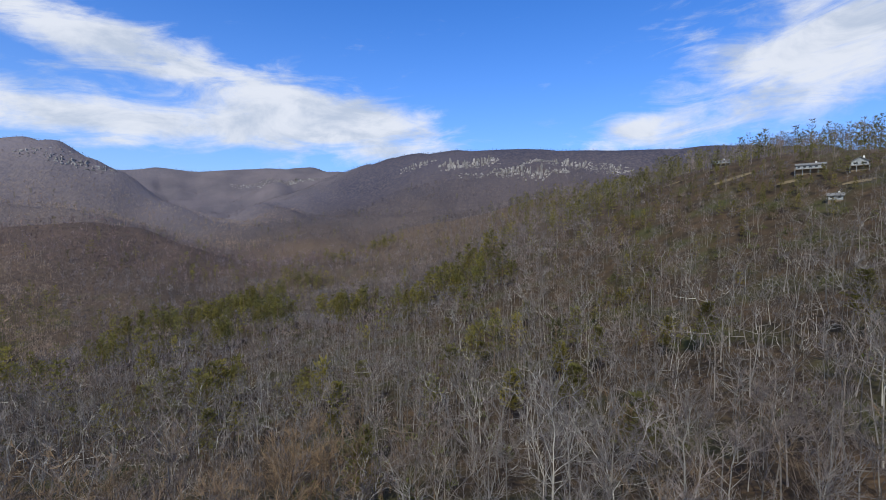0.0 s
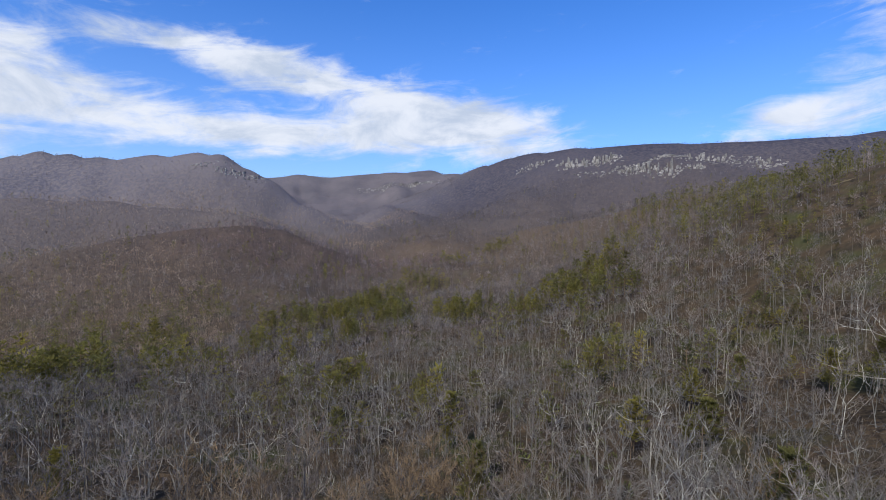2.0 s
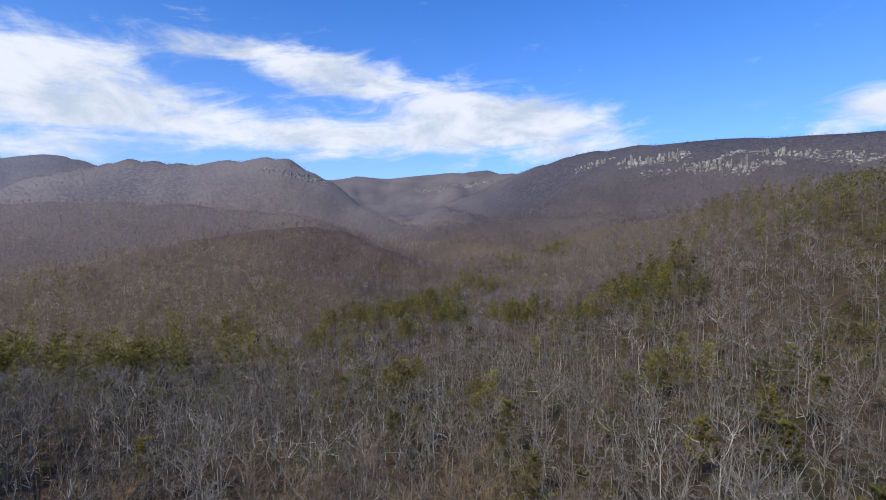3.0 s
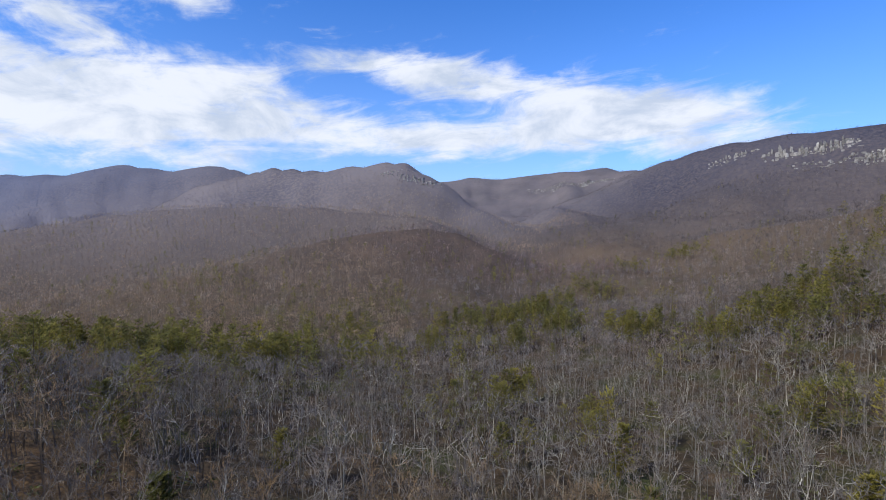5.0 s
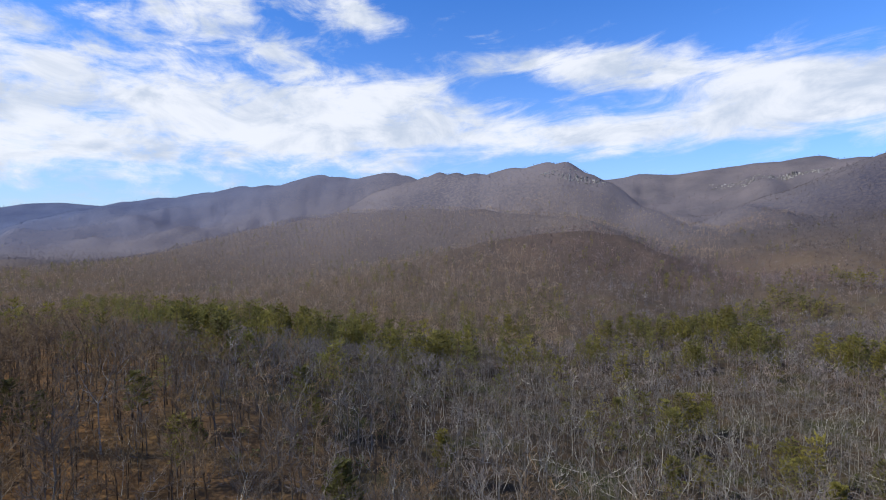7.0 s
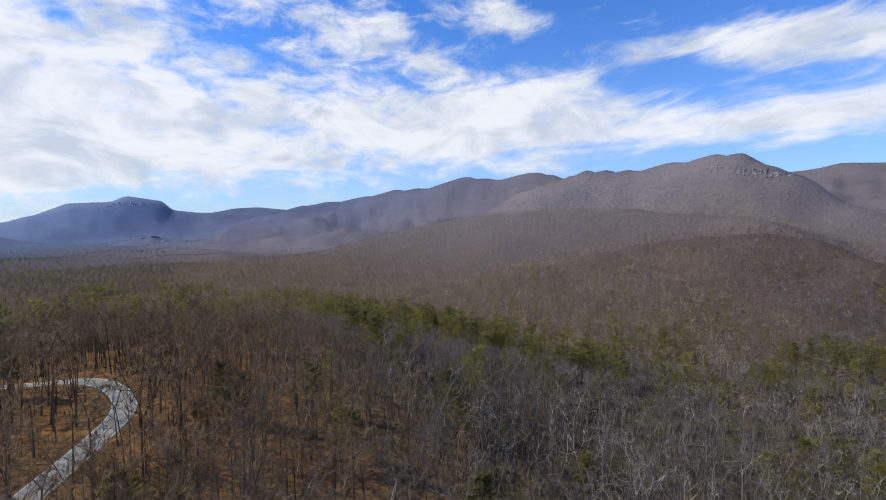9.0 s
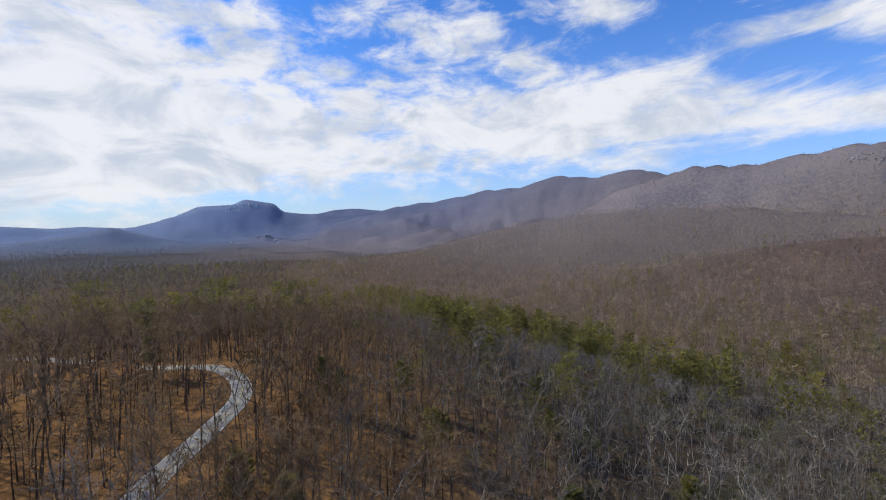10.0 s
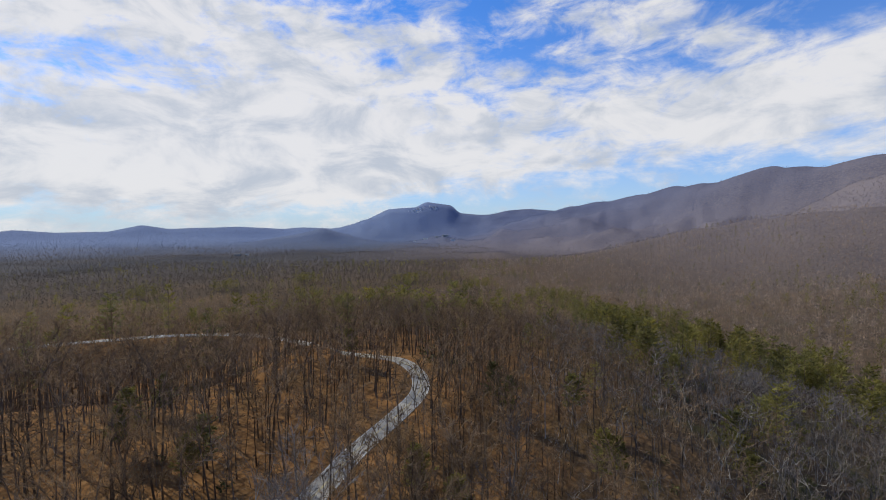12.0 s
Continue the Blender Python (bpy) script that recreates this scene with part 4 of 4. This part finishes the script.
for shapes, lo, hi in ((pine_mid, 0, 270), (pine_back, 270, 620), (pine_far, 620, 2000)):
    g = m & (r >= lo) & (r < hi)
    strew("pine_stand", [s[1] for s in shapes], x[g], y[g], z[g], size[g], np.random.default_rng(9), MAT_NEEDLE, "olive-green pines standing among leafless trees", "forest")
    strew("pine_trunks", [s[0] for s in shapes], x[g], y[g], z[g], size[g], np.random.default_rng(9), MAT_DARK, "dark trunks of the pine stand", "forest")

# slimmer trees between those of the stand round the road
x, y = scatter(6.4, 290, 45, np.random.default_rng(77))
m = (x < -15) & (y < 0.12 * x + 6) & keep_clear(x, y, 5.0) & (lattice(np.int64(x * 7), np.int64(y * 7), 3) < 0.72)
x, y = x[m], y[m]
z = lie(x, y)
size = 0.72 + 0.4 * lattice(np.int64(x * 5), np.int64(y * 5), 9)
for k, (name, mat) in enumerate((("oak_stand", MAT_DARK), ("oak_stand_twigs", MAT_OAK))):
    strew(name, [shape[k] for shape in oak_slim], x, y, z, size, np.random.default_rng(78), mat, "slim leafless oaks with brown twigs round the road", "forest")

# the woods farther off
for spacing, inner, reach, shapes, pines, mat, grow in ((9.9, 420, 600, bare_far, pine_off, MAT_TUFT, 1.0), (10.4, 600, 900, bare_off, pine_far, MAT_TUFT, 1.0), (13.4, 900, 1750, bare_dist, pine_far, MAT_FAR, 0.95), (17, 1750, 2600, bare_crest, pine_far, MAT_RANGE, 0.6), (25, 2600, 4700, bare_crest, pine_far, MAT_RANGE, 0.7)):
    x, y = scatter(spacing, reach, inner, rng)
    z = lie(x, y)
    m = ~hidden(x, y, z + 20) & keep_clear(x, y, 6) & ~in_grove(x, y)
    x, y, z = x[m], y[m], z[m]
    p = rng.random(len(x)) < pine_chance(x, y) * (1.0 if reach < 1000 else 0.55 if reach < 2000 else 0.06)
    size = rng.uniform(0.7, 1.15, len(x)) * grow
    south = y < 0.12 * x + 160 * ripple(x, y, 150, 91, 3) + (180 if reach < 1000 else -120)
    # trees of the hill whose russet colour carries the cloud shade
    russet_shade = (near_line(x, y, DARK_HILL[3:])[0] + 60 * ripple(x, y, 90, 12, 2) < 190) & (reach < 2000)
    russet_shade &= (x > -520 + 60 * ripple(x, y, 80, 19, 2)) | (y > 640)
    cove = np.hypot(x + 1150, y - 2600) < 780 + 120 * ripple(x, y, 200, 15, 2)
    # west: trees that get the colours brightened for sunlight
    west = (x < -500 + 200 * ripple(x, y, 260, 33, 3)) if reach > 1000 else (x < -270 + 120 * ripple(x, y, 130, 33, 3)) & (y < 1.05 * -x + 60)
    for tone, m in ((mat, ~p & ~south & ~russet_shade & ~cove & ~west & (x > -2900)), (MAT_SUNNY if reach < 2000 else MAT_WEST, ~p & ~south & ~russet_shade & ~cove & west & (x > -2900)), (MAT_BACK, ~p & cove), (MAT_RED, ~p & russet_shade & ~south), (MAT_BROWN if reach < 1000 else MAT_SOUTH, ~p & south & (x > -2900) & (np.hypot(x, y) <= 3400)), (MAT_HAZED, ~p & ((x <= -2900) | (south & (np.hypot(x, y) > 3400))))):
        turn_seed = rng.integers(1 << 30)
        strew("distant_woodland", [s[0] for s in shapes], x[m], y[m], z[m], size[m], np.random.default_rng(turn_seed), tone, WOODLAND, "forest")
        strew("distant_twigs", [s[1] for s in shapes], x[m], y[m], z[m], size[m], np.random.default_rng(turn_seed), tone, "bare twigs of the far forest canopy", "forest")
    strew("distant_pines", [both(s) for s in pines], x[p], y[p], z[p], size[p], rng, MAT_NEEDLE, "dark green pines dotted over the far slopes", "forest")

# brush and evergreen shrubs below the trees
x, y = scatter(7.5, 300, 24, rng)
m = keep_clear(x, y, 4.6) & (rng.random(len(x)) < 0.75)
x, y = x[m], y[m]
z = land(x, y)
green = (ripple(x, y, 45, 63, 3) > np.where(oaks(x, y), 0.25, -0.02)) & (rng.random(len(x)) < 0.75)
for name, m, blades, mat, label in (("laurel_thicket", green, 34, MAT_LAUREL, "olive-green evergreen shrubs on the forest floor"), ("undergrowth", ~green, 14, MAT_BRUSH, "bare brown brush on the forest floor")):
    strew(name, [shrub(70 + s, 3.2 if m is green else 2.6, blades, 0.42 if m is green else 0.3) for s in range(4)], x[m], y[m], z[m], rng.uniform(0.6, 1.4, m.sum()), rng, mat, label, "shrubs")

# ---------------------------------------------------------------- the road
def ribbon(name, line, offset, wide, thick, lift, mat, parent=None):
    """A strip along the road, with thickness."""
    line, z = line[:, :2], line[:, 2] + lift
    d = np.gradient(line, axis=0)
    n = np.stack([d[:, 1], -d[:, 0]], 1) / np.linalg.norm(d, axis=1)[:, None]
    a, b = line + n * (offset - wide / 2), line + n * (offset + wide / 2)
    k = len(line)
    v = np.concatenate([np.c_[a, z], np.c_[b, z], np.c_[a, z - thick], np.c_[b, z - thick]])
    f = []
    for s in range(k - 1):
        f += [(s, k + s, k + s + 1, s + 1), (s, s + 1, 2 * k + s + 1, 2 * k + s), (k + s, 3 * k + s, 3 * k + s + 1, k + s + 1)]
    ob = mesh_object(name, v, np.array(f)[:, ::-1], mat)
    ob.parent = parent
    return ob


fine_line = glide(ROAD, 30)
road = ribbon("road", fine_line, 0, 6.0, 0.3, 0.02, MAT_ROAD)
tagged(road, "winding two-lane grey asphalt road through the woods", "road", kind="structure")
for side in (-2.75, 2.75):
    ribbon("edge_line", fine_line, side, 0.14, 0.004, 0.026, MAT_LINE, parent=road)
for side in (-0.12, 0.12):
    ribbon("centre_line", fine_line, side, 0.10, 0.004, 0.026, MAT_YELLOW, parent=road)


# ---------------------------------------------------------------- parts for buildings
def part(name, bm, mat, parent, label=""):
    me = bpy.data.meshes.new(name)
    bm.normal_update()
    bm.to_mesh(me)
    bm.free()
    me.materials.append(mat)
    ob = new(name, me)
    ob.parent = parent
    return tagged(ob, label)


def slab(bm, x0, y0, z0, x1, y1, z1):
    """A box from corner to corner."""
    v = [bm.verts.new((x, y, z)) for z in (z0, z1) for x, y in ((x0, y0), (x1, y0), (x1, y1), (x0, y1))]
    for f in ((3, 2, 1, 0), (4, 5, 6, 7), (0, 1, 5, 4), (1, 2, 6, 5), (2, 3, 7, 6), (3, 0, 4, 7)):
        bm.faces.new([v[i] for i in f])
    return bm


def box(*corners):
    return slab(bmesh.new(), *corners)


def gable(wide, deep, z, rise, over=0.5, thick=0.22, across=False):
    """Two roof slopes with thickness; the ridge runs along x, or along y with across."""
    bm = bmesh.new()
    a, b = (wide / 2 + over, deep / 2 + over) if not across else (deep / 2 + over, wide / 2 + over)
    drop = rise * over / (b - over)
    for sgn in (-1, 1):
        low, high = [], []
        for dz in (0, thick):
            for u in (-a, a):
                low.append((u, sgn * b, z - drop + dz))
                high.append((u, 0, z + rise + dz))
        pts = [low[0], low[1], high[1], high[0], low[2], low[3], high[3], high[2]]
        if across:
            pts = [(-q[1], q[0], q[2]) for q in pts]
        v = [bm.verts.new(q) for q in pts]
        for f in ((0, 1, 2, 3), (4, 5, 6, 7), (0, 1, 5, 4), (1, 2, 6, 5), (2, 3, 7, 6), (3, 0, 4, 7)):
            bm.faces.new([v[i] for i in f])
    bmesh.ops.recalc_face_normals(bm, faces=bm.faces)
    return bm


def gable_wall(wide, deep, z, rise, y):
    """The wall's triangle under the roof at one end."""
    bm = bmesh.new()
    v = [bm.verts.new(q) for dy in (0, 0.2) for q in ((-wide / 2, y + dy, z), (wide / 2, y + dy, z), (0, y + dy, z + rise))]
    for f in ((0, 1, 2), (5, 4, 3), (0, 3, 4, 1), (1, 4, 5, 2), (2, 5, 3, 0)):
        bm.faces.new([v[i] for i in f])
    return bm


def window(house, x, y, z, w, h):
    """A window set into the front: frame, sill and pane."""
    bm = bmesh.new()
    for q in ((x - w / 2, z, x + w / 2, z + 0.1), (x - w / 2, z + h - 0.1, x + w / 2, z + h), (x - w / 2, z + 0.1, x - w / 2 + 0.1, z + h - 0.1), (x + w / 2 - 0.1, z + 0.1, x + w / 2, z + h - 0.1)):
        slab(bm, q[0], y - 0.06, q[1], q[2], y - 0.003, q[3])
    frame_part = part("window", bm, MAT_WHITE, house)
    part("pane", box(x - w / 2 + 0.1, y - 0.03, z + 0.1, x + w / 2 - 0.1, y - 0.004, z + h - 0.1), MAT_GLASS, frame_part)
    part("sill", box(x - w / 2 - 0.08, y - 0.12, z - 0.08, x + w / 2 + 0.08, y - 0.003, z - 0.004), MAT_WHITE, frame_part)


def house(x, y, wide, deep, storey, rise, walls, deck, label, across=False, lift=0.0):
    """A hillside house with its deck on posts towards the valley."""
    base = new("house")
    z = float(land(np.array([x]), np.array([y]))[0])
    turn = math.degrees(math.atan2(-x, y))
    base.matrix_world = pose(x, y, z, 0, 0, turn)
    part("foundation", box(-wide / 2, -deep / 2, -4.0, wide / 2, deep / 2, lift), MAT_WOODEN, base, "dark timber and block base")
    part("wall", box(-wide / 2 - 0.01, -deep / 2 - 0.01, lift + 0.004, wide / 2 + 0.01, deep / 2 + 0.01, lift + storey), walls, base)
    part("roof", gable(wide, deep, lift + storey, rise, 0.7, across=across), MAT_ROOF, base, "weathered grey shingle roof")
    if across:
        part("gable_wall", gable_wall(wide, deep, lift + storey + 0.004, rise - 0.05, -deep / 2), walls, base)
    part("chimney", box(wide * 0.16, 0.3, lift + storey, wide * 0.16 + 0.9, 1.2, lift + storey + rise + 1.0), MAT_WHITE, base, "pale chimney")
    n = max(2, int(wide / 2.6))
    for k in range(n):
        window(base, -wide / 2 + wide * (k + 0.5) / n, -deep / 2 - 0.01, lift + 0.8, wide / n * 0.6, storey - 1.3)
    if deck:
        part("deck", box(-wide / 2 - 0.5, -deep / 2 - deck, lift - 0.15, wide / 2 + 0.5, -deep / 2 - 0.03, lift + 0.05), MAT_WOODEN, base, "weathered timber deck")
        rail = bmesh.new()
        for h in (0.55, 1.0):
            slab(rail, -wide / 2 - 0.5, -deep / 2 - deck, lift + h, wide / 2 + 0.5, -deep / 2 - deck + 0.08, lift + h + 0.09)
        part("railing", rail, MAT_SIDING, base, "grey deck railing")
        m = max(3, int(wide / 3))
        for k in range(m + 1):
            u = -wide / 2 - 0.4 + (wide + 0.8) * k / m
            part("post", box(u - 0.12, -deep / 2 - deck + 0.09, -5.0, u + 0.12, -deep / 2 - deck + 0.33, lift + 1.0), MAT_SIDING, base)
    return tagged(base, label, "house", group="houses on the hillside")


house(235, 295, 14.5, 8, 2.8, 1.3, MAT_SIDING, 2.6, "low grey hillside house with a railed deck", lift=1.3)
house(244, 270, 7.6, 7, 2.7, 2.4, MAT_SIDING, 2.2, "small grey gabled cabin with a deck on posts", across=True, lift=1.8)
house(248, 412, 13, 8, 2.6, 1.0, MAT_SIDING, 2.2, "long grey house half hidden by hilltop trees", lift=2.2)
house(205, 240, 6, 5, 2.4, 1.2, MAT_SIDING, 0, "small grey shed below the hillside houses", lift=0.3)


# dry grass banks in the clearings below the houses
def bank_patch(x, y, long, wide, seed):
    n, m = 22, 7
    turn = math.atan2(-x, y)
    u, v = np.meshgrid(np.linspace(-1, 1, n), np.linspace(-1, 1, m))
    edge = 1 - 0.5 * u * u + 0.25 * ripple(u * 5, v * 2 + seed, 1.0, seed, 2)
    px, py = u * long / 2, v * wide / 2 * edge
    gxx, gyy = x + px * math.cos(turn) - py * math.sin(turn), y + px * math.sin(turn) + py * math.cos(turn)
    gzz = land(gxx, gyy) + 0.35 + 0.12 * ripple(gxx, gyy, 2.0, seed, 2)
    i, j = np.meshgrid(np.arange(n - 1), np.arange(m - 1))
    q = np.stack([j * n + i, j * n + i + 1, (j + 1) * n + i + 1, (j + 1) * n + i], -1).reshape(-1, 4)
    top = np.stack([gxx, gyy, gzz], -1).reshape(-1, 3)
    ob = mesh_object("grass_bank", top, q, MAT_GRASS, True)
    return tagged(ob, "bank of dry tan grass in a hillside clearing", "grass", kind="stuff")


for n, (x, y, long, wide) in enumerate(((216, 344, 24, 8), (206, 412, 16, 6), (219, 291, 14, 5), (226, 250, 14, 5), (233, 398, 10, 5))):
    bank_patch(x, y, long, wide, n + 3)


# ---------------------------------------------------------------- granite cliffs
def cliff(x, y, wide, tall, seed, ragged=0.5, mat=MAT_ROCK):
    """A rock face of many upright, broken columns standing out of the slope."""
    rng = np.random.default_rng(seed)
    r = math.hypot(x, y)
    out, along_face = np.array([x / r, y / r]), np.array([-y / r, x / r])
    base = new("rock_cliff")
    base.location = (x, y, float(land(np.array([x]), np.array([y]))[0]))
    s = -wide / 2
    while s < wide / 2:
        w = rng.uniform(3, 11)
        fade = 1 - abs(s / (wide / 2)) ** 3
        swell = 0.6 + 0.7 * float(ripple(np.array([s]), np.array([seed * 3.0]), 30, seed, 3)[0])
        for tier in range(4):
            if rng.random() < 0.16 + 0.3 * (swell < 0.4):
                continue
            h = min(4.2 * w, tall * rng.uniform(0.3, 1.0)) * max(0.12, swell) * (0.35 + 0.65 * fade) * (0.95, 0.72, 0.5, 0.3)[tier]
            p = np.array([x, y]) + along_face * (s + rng.uniform(-4, 4)) + out * (rng.uniform(-20, 16) * ragged - 11 * tier)
            foot = float(lie(p[:1], p[1:])[0])
            v, f, deep = [], [], h * 1.6 + 12
            lean = rng.uniform(0.1, 0.5) * h
            w2 = w * rng.uniform(0.6, 1.5)
            for zz, push, cut in ((foot - 12, 0, 0), (foot + h * rng.uniform(0.35, 0.7), lean * 0.4, w2 * rng.uniform(0, 0.16)), (foot + h, lean, w2 * rng.uniform(0.12, 0.34))):
                for q1, q2 in ((-w2 / 2 + cut, push + rng.uniform(-1.5, 1.5)), (rng.uniform(-0.2, 0.2) * w2, push - rng.uniform(0, 3.5)), (w2 / 2 - cut, push + rng.uniform(-1.5, 1.5)), (w2 / 2 - cut, deep), (-w2 / 2 + cut, deep)):
                    q = p + along_face * q1 + out * q2
                    v.append((q[0] - x, q[1] - y, zz - base.location.z + rng.uniform(-0.16, 0.12) * h * (cut > 0)))
            for t in (0, 5):
                for k in range(5):
                    k2 = (k + 1) % 5
                    f += [(t + k, t + k2, t + 5 + k2), (t + k, t + 5 + k2, t + 5 + k)]
            f += [(10, 11, 12), (10, 12, 13), (10, 13, 14)]
            mesh_object("rock_face", v, f, mat).parent = base
        s += w * rng.uniform(0.6, 2.2 if ragged > 0.78 else 1.3)
    return tagged(base, "pale weathered granite cliff on the wooded mountainside", "cliff", group="cliffs of the ranges")


for n, (x, y, wide, tall, ragged) in enumerate(((60, 1900, 150, 70, 0.75), (170, 1900, 110, 48, 0.75), (330, 1720, 270, 52, 0.75), (480, 1790, 330, 26, 0.75), (-110, 2010, 150, 22, 0.8), (620, 1720, 160, 18, 0.75), (180, 1800, 260, 14, 0.85),
                                               (-1000, 3010, 400, 30, 0.7), (-1250, 2990, 260, 16, 0.85), (-1140, 1450, 170, 20, 0.7), (-1230, 1420, 140, 12, 0.8), (-4190, -1300, 200, 38, 0.5), (-4110, -1400, 150, 18, 0.7))):
    cliff(x, y, wide, tall, 200 + n, ragged, MAT_FAR_ROCK if x < -4000 else MAT_ROCK)


# ---------------------------------------------------------------- buildings far off in the valley and on the ridge
def far_building(x, y, wide, deep, tall, seed):
    base = new("far_building")
    z = float(land(np.array([x]), np.array([y]))[0])
    base.matrix_world = pose(x, y, z, 0, 0, math.degrees(math.atan2(-x, y)) + seed * 37 % 40 - 20)
    part("wall", box(-wide / 2, -deep / 2, -3, wide / 2, deep / 2, tall), MAT_SIDING if seed % 2 else MAT_WHITE, base)
    part("roof", gable(wide, deep, tall, deep * 0.18, 0.6), MAT_ROOF, base)
    return tagged(base, "small pale building far off among the woods", "building", group="buildings in the distance")


for n, (x, y, wide, deep, tall) in enumerate(((-3330, -1040, 34, 16, 8), (-3350, -960, 22, 14, 7), (-3300, -1120, 18, 12, 7), (-3380, -900, 44, 18, 7), (-3290, -820, 26, 14, 7), (-1898, -1562, 30, 14, 7), (-1930, -1530, 16, 10, 6))):
    far_building(x, y, wide, deep, tall, n)
